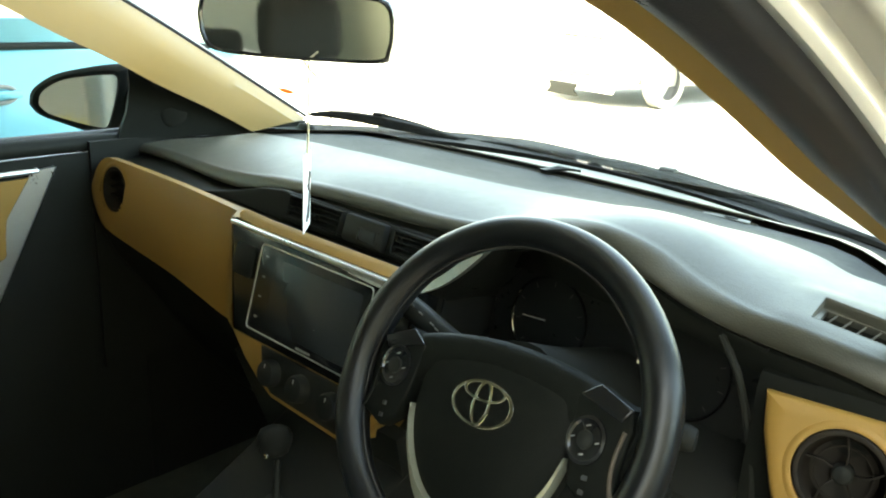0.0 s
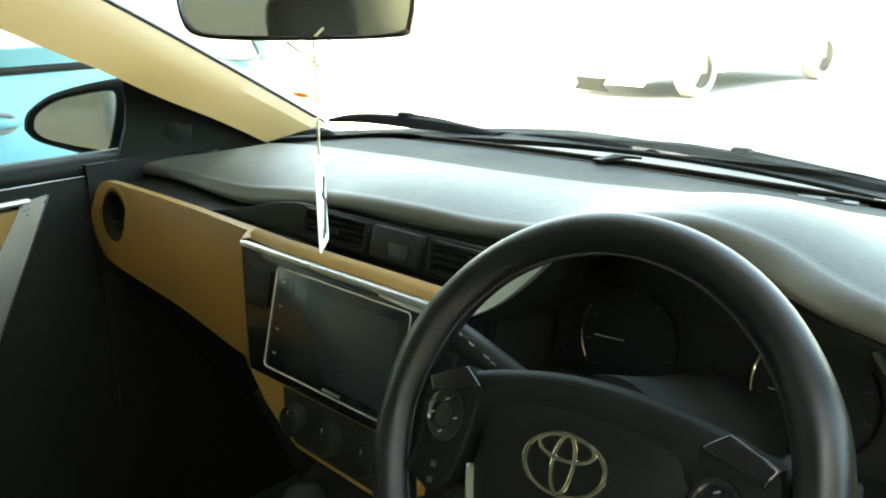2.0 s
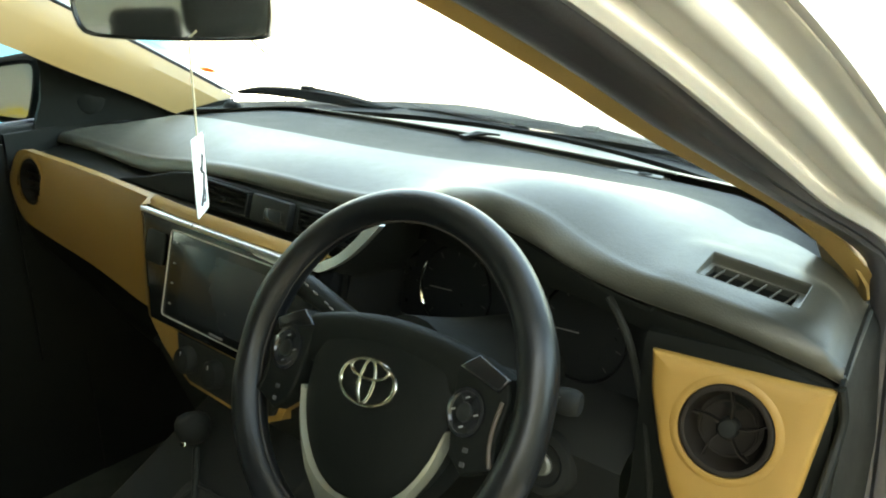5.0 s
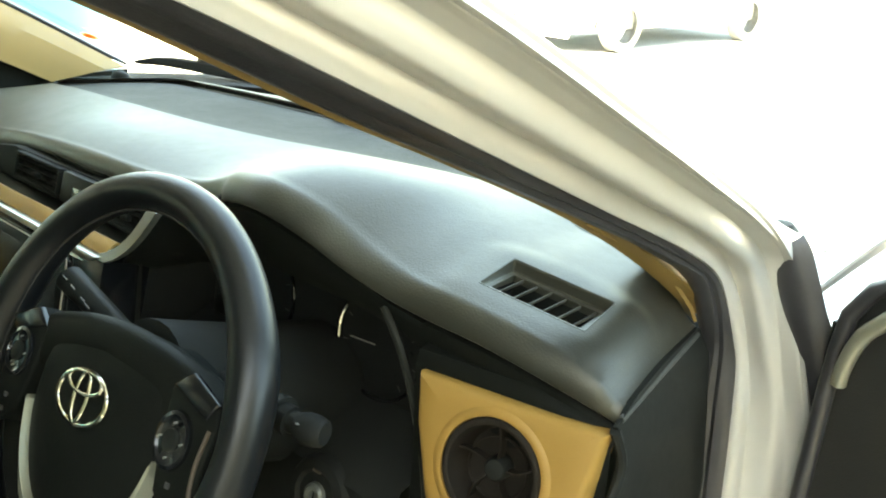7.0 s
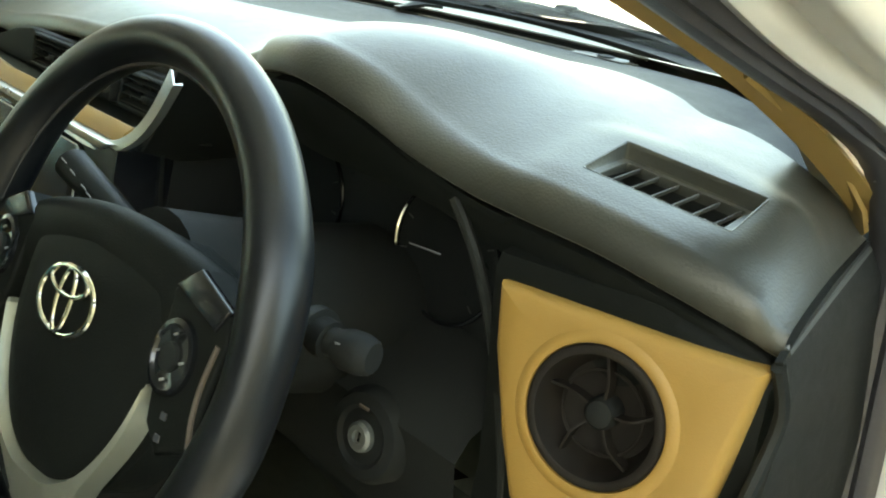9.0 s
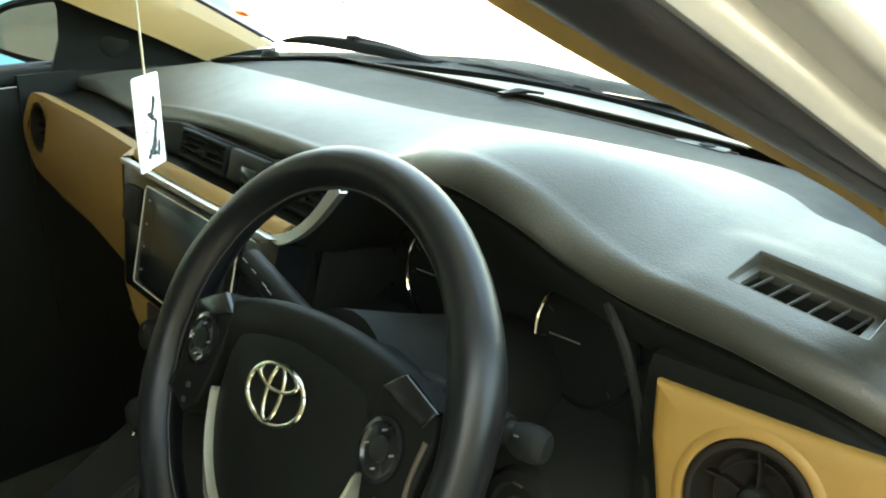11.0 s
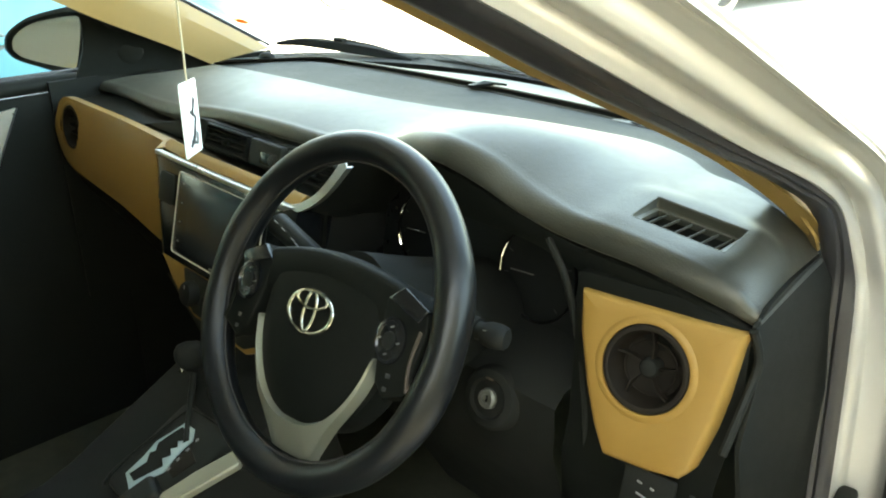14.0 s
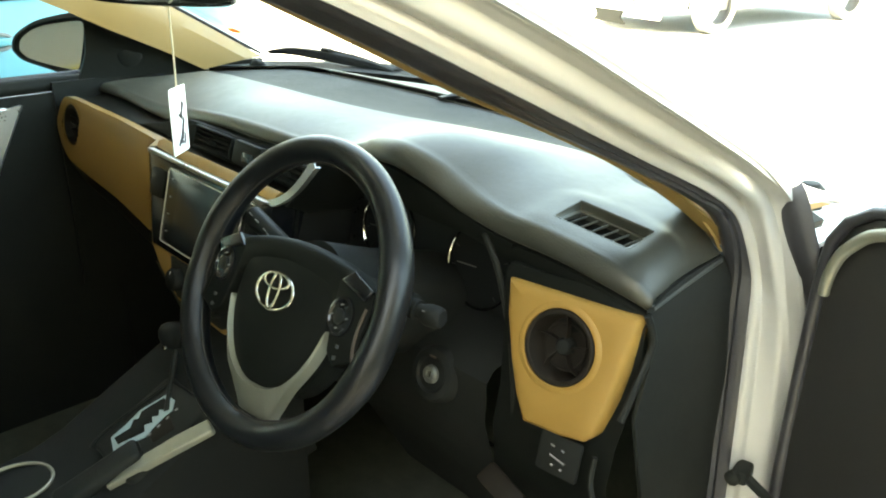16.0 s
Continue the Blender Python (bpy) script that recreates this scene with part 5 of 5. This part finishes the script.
rows = [[(-0.704, y0 - 0.62 * u, 0.955 - 0.018 * u) for u in (0, 0.5, 1)] for y0 in (0.70,)] + [[(-0.700, 0.63 - 0.50 * u, 0.82) for u in (0, 0.5, 1)], [(-0.704, 0.60 - 0.45 * u, 0.76) for u in (0, 0.5, 1)]]
part("tan_inset", sheet(rows, 0.008), BEIGE, pdoor, "tan plastic door inset")
part("inset_rim", tube([(-0.704, 0.70, 0.966), (-0.704, 0.40, 0.962), (-0.704, 0.1, 0.955)], 0.005, 8, 10), SILVER, pdoor)
part("inner_handle", block(pose(-0.712, 0.56, 0.88), 0.012, 0.10, 0.035, 0.005), BLACK, pdoor)
part("sail_panel", sheet([[(-0.680, 1.14, 1.000), (-0.712, 0.98, 1.005), (-0.730, 0.86, 1.005)], [(-0.680, 1.07, 1.040), (-0.708, 0.975, 1.05), (-0.725, 0.88, 1.06)], [(-0.664, 0.98, 1.088), (-0.690, 0.93, 1.10), (-0.712, 0.885, 1.115)], [(-0.650, 0.90, 1.130), (-0.672, 0.89, 1.145), (-0.69, 0.875, 1.150)]], 0.012), BLACK, pdoor, "black triangular mirror cover")
part("tweeter", turned([(0.026, 0.0), (0.025, 0.006), (0.020, 0.009), (0, 0.0095)], facing((-0.700, 0.965, 1.048), (0.35, 0.93, 0), (0.1, 0, 1)), 28), BLACK, pdoor, "small round tweeter")
g = part("window_pane", sheet([[(-0.752, y, 1.0), (-0.70, y, 1.15), (-0.62, y * 0.95, 1.39)] for y in np.linspace(0.88, -0.26, 8)]), PANE, pdoor, "clear side window")
g.visible_shadow = False

# passenger side mirror outside the glass
GM = facing((-0.936, 0.905, 1.045), (0.78, 0.42, 0.0), (0.05, 0.0, 1))
mo = [(-0.114, -0.016), (-0.110, 0.004), (-0.095, 0.021), (-0.058, 0.042), (0.0, 0.058), (0.050, 0.066), (0.078, 0.067), (0.084, 0.058), (0.080, 0.030), (0.064, -0.018), (0.048, -0.053), (0.027, -0.061), (-0.041, -0.048), (-0.095, -0.034)]
mo = [(x * 1.1 if x < 0 else x, y) for x, y in mo]
mo = [(p.x, p.y) for p in smooth_path([(x, y, 0) for x, y in mo + mo[:1]], 60)[:-1]]
mirror = thing("door_mirror", "black passenger door mirror", "mirror", (-0.90, 0.95, 0.98))
bm = bmesh.new()
loops = []
for s, z in ((0.88, 0.000), (0.93, 0.006), (1.03, 0.010), (1.14, 0.004), (1.20, -0.010), (1.20, -0.03), (1.10, -0.07), (0.75, -0.105), (0.4, -0.12)):
    loops.append([bm.verts.new(GM @ Vector((x * s, y * s, z))) for x, y in mo])
for a, b in zip(loops, loops[1:]):
    for k in range(len(a)):
        bm.faces.new((a[k], a[(k + 1) % len(a)], b[(k + 1) % len(a)], b[k]))
bm.faces.new(loops[-1])
part("housing", bm, MATT, mirror, "black mirror housing")
part("glass", plate([(0.90 * x, 0.92 * y) for x, y in mo], GM @ pose(0, 0, 0.001, 0, 5.5, 0), 0.004, 0), MIRROR, mirror, "mirror glass", smooth=False)
part("mirror_foot", block(pose(-0.80, 1.00, 1.03, 0, 0, 20), 0.17, 0.06, 0.10, 0.02), BLACK, mirror)

# driver's door, swung wide open on its front hinges
ddoor = thing("driver_door", "open driver's door with a black inner panel", "door", (0.82, 1.12, 0.3))
# its x runs along the door away from the hinge, its y to the outside
H = Matrix.Translation((0.815, 1.085, 0)) @ Matrix.Rotation(radians(-22), 4, "Z")
rows = [[H @ Vector((x, 0.065, z)) for z in (0.30, 0.6, 0.93)] + [H @ Vector((x, 0.055, 0.985))] for x in np.linspace(0.0, 1.1, 14)]
part("outer_skin", sheet(rows, 0.006), PAINT, ddoor, "champagne painted outer skin")
rows = []
for x in [-0.016, -0.013, -0.009, -0.003, 0.005, 0.013, 0.026, 0.041, 0.07, 0.12, *np.linspace(0.2, 1.1, 12)]:
    top = at([-0.016, -0.009, 0.013, 0.041, 0.12, 0.2, 1.1], [1.030, 1.062, 1.081, 1.096, 1.102, 1.10, 1.07], x)
    rows.append([H @ Vector((x, 0.05, 0.30)), H @ Vector((x, -0.02, 0.32)), H @ Vector((x, -0.035, 0.55)), H @ Vector((x, -0.04, 0.80)), H @ Vector((x, -0.035, 0.93)), H @ Vector((x, -0.030, top - 0.02)), H @ Vector((x, -0.022, top - 0.004)), H @ Vector((x, -0.012, top)), H @ Vector((x, 0.03, top - 0.012)), H @ Vector((x, 0.055, 0.985))])
part("inner_panel", sheet(rows), PANEL, ddoor, "black plastic inner panel")
part("front_edge", sheet([[H @ Vector((-0.016, y, z)) for y in (-0.035, 0.02, 0.06)] for z in np.linspace(0.30, 1.03, 8)], 0.004), BLACK, ddoor)
part("edge_seal", tube([H @ Vector(p) for p in ((-0.010, -0.036, 0.32), (-0.012, -0.040, 0.75), (-0.011, -0.038, 0.95), (-0.010, -0.036, 1.01), (-0.004, -0.034, 1.052), (0.014, -0.030, 1.072), (0.045, -0.026, 1.088), (0.12, -0.022, 1.094))], 0.007, 10, 30), RUBBER, ddoor, "black rubber door edge seal")
part("tweeter_arc", tube([H @ Vector(p) for p in ((0.000, -0.040, 0.985), (0.002, -0.041, 1.002), (0.008, -0.041, 1.024), (0.018, -0.040, 1.042), (0.047, -0.037, 1.068), (0.10, -0.033, 1.078))], 0.006, 10, 20, taper=0.0075), STRIP, ddoor, "pale trim arc")

# ---- mirror, tag, sticker, wipers ----
RM = facing((0.012, 0.716, 1.266), (0.1770, 0.1212, 0.0), (0.0, 0.01, 1))
rmirror = thing("rear_view_mirror", "black framed rear-view mirror", "mirror", (0.012, 0.74, 1.40))
ro = [(p.x, p.y) for p in smooth_path([(x, y, 0) for x, y in [(-0.113, 0.006), (-0.108, 0.028), (-0.085, 0.036), (0.0, 0.038), (0.085, 0.036), (0.108, 0.028), (0.113, 0.0), (0.109, -0.024), (0.096, -0.034), (0.0, -0.036), (-0.085, -0.033), (-0.107, -0.022), (-0.113, 0.006)]], 61)[:-1]]
bm = bmesh.new()
loops = []
for s, q, z in ((0.965, 0.90, 0.0), (0.985, 0.95, 0.004), (1.01, 1.02, 0.003), (1.02, 1.05, -0.004), (1.0, 1.0, -0.018), (0.85, 0.75, -0.030), (0.3, 0.3, -0.034)):
    loops.append([bm.verts.new(RM @ Vector((x * s, y * q, z))) for x, y in ro])
for a, b in zip(loops, loops[1:]):
    for k in range(len(a)):
        bm.faces.new((a[k], a[(k + 1) % len(a)], b[(k + 1) % len(a)], b[k]))
bm.faces.new(loops[-1])
part("frame", bm, GLOSS, rmirror, "black mirror frame")
part("glass", plate([(x * 0.97, y * 0.91) for x, y in ro], RM @ pose(0, 0, 0.0005), 0.004, 0), MIRROR, rmirror, "mirror glass", smooth=False)
part("arm", tube([RM @ Vector((0, 0.01, -0.03)), (0.03, 0.79, 1.33), (0.02, 0.77, 1.40)], 0.012, 10, 10), BLACK, rmirror)

TAG = (0.023, 0.727)
tag = thing("hanging_tag", "white card air freshener on a cream cord below the mirror", "air freshener", (TAG[0], TAG[1], 1.0))
part("cord", tube([(TAG[0] + 0.001, TAG[1], 1.235), (TAG[0], TAG[1], 1.17), (TAG[0], TAG[1] - 0.001, 1.118)], 0.0013, 8, 8), THREAD, tag, "thin cream cord")
part("cord_loop", tube([(TAG[0] - 0.012, TAG[1] + 0.004, 1.240), (TAG[0] - 0.002, TAG[1] - 0.004, 1.228), (TAG[0] + 0.012, TAG[1] + 0.004, 1.240)], 0.0012, 8, 10), THREAD, tag)
CARD_W, CARD_H = 0.062, 0.092
TM = pose(TAG[0], TAG[1] - 0.002, 1.0755, 90, 3, 134.7)
card = part("card", plate(rounded(CARD_W, CARD_H, 0.004, 4), TM @ pose(0, 0, 0.0006), 0.0012, 0.0003), CARD, tag, "white printed card")
for q in (0.0010, -0.0010):
    f = TM @ pose(0, 0, q)
    stroke = [(0.014, 0.022), (0.010, 0.014), (0.004, 0.004), (0.014, 0.000), (0.010, -0.010), (0.004, -0.022), (-0.010, -0.034)]
    part("print_stroke", tube([f @ Vector((x, y, 0)) for x, y in stroke], 0.0019, 6, 24), INK, card, "black brush stroke print")
    for x, y, a, b in ((0.012, 0.018, 0.004, 0.008), (0.008, -0.020, 0.005, 0.009), (0.002, -0.030, 0.010, 0.003), (0.004, 0.006, 0.009, 0.003), (0.016, -0.028, 0.003, 0.009)):
        part("print_blot", turned([(1.0, -0.0002), (0.9, 0.0003), (0, 0.0003)], f @ pose(x, y, 0, 0, 0, -18), 20, sx=a, sy=b), INK, card)
    for k in range(3):
        part("print_bar", block(f @ pose(-0.010 + 0.002 * (k % 2), 0.002 - 0.005 * k, 0), 0.006, 0.0014, 0.0006, 0), PRINT, card)

st = thing("windscreen_sticker", "small orange and cream oval licence sticker inside the windscreen", "sticker", (-0.62, 1.20, 1.08))
SM = facing((-0.632, 1.186, 1.089), (1, 0.25, 0), (0.0, -0.83, 0.56))
part("sticker_base", turned([(0.021, 0.0), (0.021, 0.0006), (0, 0.0006)], SM, 28, sy=0.62), STICKER, st)
part("sticker_print", turned([(0.015, 0.0007), (0.015, 0.001), (0, 0.001)], SM, 28, sy=0.6), ORANGE, st)


def wiper(points, label, hub):
    w = thing("windscreen_wiper", label, "wiper", (hub[0], hub[1], hub[2]), "wipers")
    p = smooth_path(points, 40)
    rows = []
    for i, q in enumerate(p):
        h = 0.0022 + 0.0048 * math.sin(math.pi * i / 39) ** 0.6
        rows.append([q + Vector((0, dy, h * dz)) for dy, dz in ((-0.006, -2.2), (-0.009, -0.6), (-0.006, 0.6), (0.003, 1.0), (0.012, 0.6), (0.018, -0.5), (0.010, -2.2))])
    part("blade", sheet(rows, closed=True), MATT, w, "black wiper blade")
    arm = [p[18] + Vector((0, 0.010, 0.008)), p[26] + Vector((0.0, 0.024, 0.000)), p[34] + Vector((0, 0.034, -0.008)), Vector(hub)]
    part("arm", tube(arm, 0.0040, 8, 16, taper=0.006), BLACK, w, "black wiper arm")
    part("pivot", turned([(0.020, -0.02), (0.020, 0.008), (0.012, 0.016), (0, 0.017)], pose(*hub), 20), BLACK, w)
    part("clip", block(pose(*(p[18] + Vector((0, 0.004, 0.010)))), 0.03, 0.016, 0.008, 0.003), BLACK, w)


wiper([(-0.75, 1.345, 1.014), (-0.68, 1.358, 1.024), (-0.60, 1.375, 1.026), (-0.46, 1.400, 1.022), (-0.34, 1.412, 1.014)], "black passenger side wiper resting on the scuttle", (-0.05, 1.47, 0.995))
wiper([(-0.31, 1.445, 1.012), (-0.02, 1.450, 1.022), (0.08, 1.448, 1.021), (0.25, 1.432, 1.012), (0.39, 1.408, 1.006), (0.47, 1.388, 1.002), (0.59, 1.335, 0.998)], "long black driver's side wiper resting on the scuttle", (0.63, 1.38, 0.98))

# ---- blue hatchback parked alongside ----
blue = thing("blue_car", "light blue hatchback parked alongside, tail towards the yard", "car", (-2.2, 0.4, 0))
SECT = smooth_path([(-1.42, 0.35, 0), (-1.385, 0.55, 0), (-1.388, 0.75, 0), (-1.402, 0.90, 0), (-1.425, 1.03, 0), (-1.455, 1.095, 0)], 16)
rows = []
for v in np.linspace(0, 1, 60):
    y = 1.82 - 3.42 * v ** 1.6
    tail = max(0, (y - 1.50) / 0.32) ** 2.2
    rows.append([(p.x - 0.32 * tail, y, p.y) for p in SECT])
part("body_side", sheet(rows, 0.02), BLUE, blue, "light blue painted side")
rows = [[(-1.72 - 0.9 * u, 1.81 + 0.05 * math.sin(math.pi * u), z) for u in np.linspace(0, 1, 8)] for z in (0.35, 0.62, 0.90, 1.06)]
part("tailgate", sheet(rows, 0.02), BLUE, blue)
part("roof", block(pose(-2.12, 0.55, 1.50), 1.05, 2.3, 0.05, 0.02), BLUE, blue)
part("belt_moulding", tube([(-1.462, 1.52, 1.098), (-1.458, 1.0, 1.110), (-1.458, -0.9, 1.095)], 0.010, 8, 16), BLACK, blue, "black window belt moulding")
g = part("side_window", sheet([[(-1.47, y, 1.10), (-1.56, y, 1.32), (-1.64, y - 0.05, 1.47)] for y in np.linspace(1.52, -0.9, 10)]), TINT, blue, "side windows")
g.visible_shadow = False
for y in (0.62, -0.35):
    part("window_pillar", tube([(-1.47, y, 1.09), (-1.56, y, 1.32), (-1.64, y - 0.10, 1.48)], 0.035, 8, 8), BLUE, blue)
outer, inner = [(-1.53, 1.76, 1.07), (-1.57, 1.71, 1.20), (-1.64, 1.60, 1.36), (-1.71, 1.44, 1.49)], [(-1.465, 1.665, 1.085), (-1.52, 1.63, 1.20), (-1.59, 1.50, 1.35), (-1.66, 1.33, 1.48)]
rows = ribbon(inner, outer, 20, [0, 0.15, 0.5, 0.85, 1.0], lambda u: -0.02 * math.sin(math.pi * u))
part("rear_quarter", sheet(rows, 0.012), BLUE, blue, "light blue rear quarter panel")
part("quarter_window_seal", tube([(-1.462, 1.52, 1.098), (-1.462, 1.62, 1.09), (-1.47, 1.66, 1.105), (-1.50, 1.645, 1.16), (-1.55, 1.56, 1.28), (-1.60, 1.46, 1.37)], 0.005, 8, 30), STEEL, blue, "thin grey quarter window seal")
part("back_window", sheet([[(-1.72 - 0.8 * u, 1.79, 1.07), (-1.76 - 0.72 * u, 1.50, 1.47)] for u in (0, 0.5, 1)]), TINT, blue)
handle = part("door_handle", ellipse_ring(0.036, 0.020, 0.006, facing((-1.398, 0.90, 1.00), (0, -1, 0), (0, 0, 1)), 36, 8), STEEL, blue, "dark-edged door handle cup")
part("handle_bar", block(pose(-1.392, 0.90, 1.00), 0.012, 0.10, 0.020, 0.006), BLUE, handle)
part("far_side", block(pose(-2.84, 0.11, 0.72), 0.06, 3.4, 0.75, 0.02), BLUE, blue)
part("floor_pan", block(pose(-2.13, 0.1, 0.32), 1.36, 3.3, 0.08, 0.02), BLACK, blue)
rows = [[(-1.46 - 1.34 * u, y, z + 0.03 * math.sin(math.pi * u)) for u in np.linspace(0, 1, 9)] for y, z in ((-1.02, 1.06), (-1.35, 1.02), (-1.68, 0.92), (-1.78, 0.70), (-1.76, 0.40))]
part("bonnet", sheet(rows, 0.02), BLUE, blue, "light blue bonnet and nose")
g = part("windscreen", sheet([[(-1.50 - 1.26 * u, -1.02, 1.07) for u in (0, 0.5, 1)], [(-1.66 - 0.92 * u, -0.58, 1.48) for u in (0, 0.5, 1)]]), TINT, blue)
g.visible_shadow = False
for y0, y1 in ((-0.98, -0.58), (0.62, 0.52), (1.68, 1.44)):
    part("far_pillar", tube([(-2.82, y0, 1.07), (-2.62, y1, 1.49)], 0.035, 8, 6), BLUE, blue)
part("front_pillar", tube([(-1.48, -0.98, 1.07), (-1.64, -0.58, 1.49)], 0.03, 8, 6), BLUE, blue)
for y in (0.5, -0.3):
    part("seat_back", block(pose(-1.9, y, 1.05, 8), 0.45, 0.12, 0.6, 0.04, 3), WALL, blue, "pale seat back")
for y in (1.35, -1.1):
    part("wheel", turned([(0.30, -0.09), (0.30, 0.05), (0.24, 0.09), (0.19, 0.085), (0.0, 0.07)], facing((-1.49, y, 0.30), (0, -1, 0), (0, 0, 1)), 32), TYRE, blue)

# ---- white car across the yard, facing this way ----
suv = thing("white_car", "white car parked across the yard, nose towards the viewer", "car", (-4.9, 10.6, 0))
A = pose(-4.79, 10.84, 0, 0, 0, -8.4)   # its nose points along -y
rows = []
for y, zs, hw in ((-2.10, (0.42, 0.62, 0.78), 0.70), (-2.02, (0.30, 0.62, 0.90), 0.80), (-1.60, (0.25, 0.62, 0.98), 0.86), (-0.95, (0.25, 0.65, 1.06), 0.88), (0.2, (0.25, 0.65, 1.08), 0.88), (1.4, (0.25, 0.65, 1.10), 0.88), (2.15, (0.30, 0.65, 1.10), 0.84), (2.25, (0.42, 0.65, 1.0), 0.78)):
    rows.append([A @ Vector((sx * hw * 0.93 * k, y, z)) for sx, k, z in ((-1, 0.96, zs[0]), (-1, 1, zs[1]), (-1, 0.96, zs[2]), (-1, 0.6, zs[2] + 0.03), (1, 0.6, zs[2] + 0.03), (1, 0.96, zs[2]), (1, 1, zs[1]), (1, 0.96, zs[0]))])
part("body", sheet(rows, 0.02), WHITE, suv, "white painted body")
part("nose", plate([(-0.62, -0.46), (0.62, -0.46), (0.74, -0.10), (0.74, 0.0), (0.68, 0.16), (-0.68, 0.16), (-0.74, 0.0), (-0.74, -0.10)], A @ facing((0, -2.08, 0.62), (1, 0, 0), (0, 0, 1)), 0.08, 0.03), WHITE, suv)
rows = [[A @ Vector((sx, y, z)) for sx, z in ((-0.78, 1.08), (-0.62, zt), (0.62, zt), (0.78, 1.08))] for y, zt in ((-0.95, 1.10), (-0.2, 1.52), (0.6, 1.60), (1.6, 1.58), (2.15, 1.12))]
part("cabin", sheet(rows, 0.02), WHITE, suv)
grille = part("grille", plate(rounded(0.82, 0.11, 0.02), A @ facing((-0.025, -2.135, 0.365), (1, 0, 0), (0, 0, 1)), 0.02, 0.004), WHITE, suv, "white grille with dark slats")
for k in range(3):
    part("grille_bar", block(A @ pose(-0.025, -2.147, 0.332 + 0.032 * k), 0.78, 0.016, 0.015, 0.002), MATT, grille)
part("air_intake", plate([(-0.24, 0.075), (0.24, 0.075), (0.19, 0.0), (0.27, -0.075), (-0.27, -0.075), (-0.19, 0.0)], A @ facing((-0.08, -2.14, 0.155), (1, 0, 0), (0, 0, 1)), 0.03, 0.005), MATT, suv, "dark lower air intake")
for sx in (-1, 1):
    for y in (-1.36, 1.32):
        m = A @ facing((sx * 0.83, y, 0.31), (0, -sx, 0), (0, 0, 1))
        wh = part("wheel", turned([(0.20, -0.10), (0.31, -0.09), (0.315, 0.05), (0.28, 0.09), (0.235, 0.09), (0.225, 0.07)], m, 40, caps=False), TYRE, suv, "black tyre paled for glare, with a pale alloy rim")
        part("rim", turned([(0.228, 0.075), (0.21, 0.082), (0.20, 0.055), (0.06, 0.075), (0.0, 0.08)], m, 40), ALLOY, wh)
        for k in range(5):
            a = radians(72 * k + 18)
            part("rim_hole", turned([(0.034, 0.0), (0.034, 0.010), (0.0, 0.010)], m @ pose(0.135 * math.cos(a), 0.135 * math.sin(a), 0.066), 12, sx=0.7), BLACK, wh)
        part("arch", tube([m @ Vector((0.345 * math.cos(radians(a)), 0.345 * math.sin(radians(a)), 0.075)) for a in range(-5, 190, 13)], 0.016, 8), BLACK, suv, "dark wheel arch edge")
part("floor_pan", block(A @ pose(0, 0.1, 0.30), 1.4, 3.3, 0.12, 0.03), BLACK, suv)
part("bonnet_gap", tube([A @ Vector((-0.3, -2.16, 0.60)), A @ Vector((0.0, -2.17, 0.588)), A @ Vector((0.3, -2.16, 0.60))], 0.006, 6, 8), STEEL, suv)

# ---- gate posts and cable in the yard ----
def post(x, y, h, r):
    p = thing("gate_post", "thin grey steel gate post", "post", (x, y, 0), "gate posts")
    part("shaft", tube([(x, y, 0), (x, y, h)], r, 8), STEEL, p)
    part("cap", turned([(r * 1.3, 0), (r * 1.3, 0.03), (0, 0.05)], pose(x, y, h), 10), STEEL, p)
    part("foot_plate", block(pose(x, y, 0.008), 0.16, 0.16, 0.016, 0.003), STEEL, p)


for x, y in ((-9.24, 12.27), (-10.0, 14.3), (-11.5, 9.8), (-10.9, 14.6)):
    post(x, y, 2.2, 0.035)
hose = thing("yellow_hose", "yellow garden hose lying by the wall", "hose", (-1.3, -3.4, 0))
part("coil", tube([(-1.25 + 0.35 * math.cos(a) + 0.03 * a, -3.3 + 0.35 * math.sin(a), 0.02 + 0.004 * a) for a in np.linspace(0, 11, 60)], 0.018, 8), YELLOW, hose)
cable = thing("slack_cable", "thin dark cable hanging slack behind the blue car", "cable", (-2.1, 2.4, 0))
part("wire", tube([(-1.95, 2.10, 1.10), (-2.02, 2.29, 0.995), (-2.2, 2.55, 0.87), (-2.49, 2.90, 0.80), (-2.9, 3.2, 0.6), (-3.2, 3.4, 0.005)], 0.005, 6, 30), BLACK, cable)
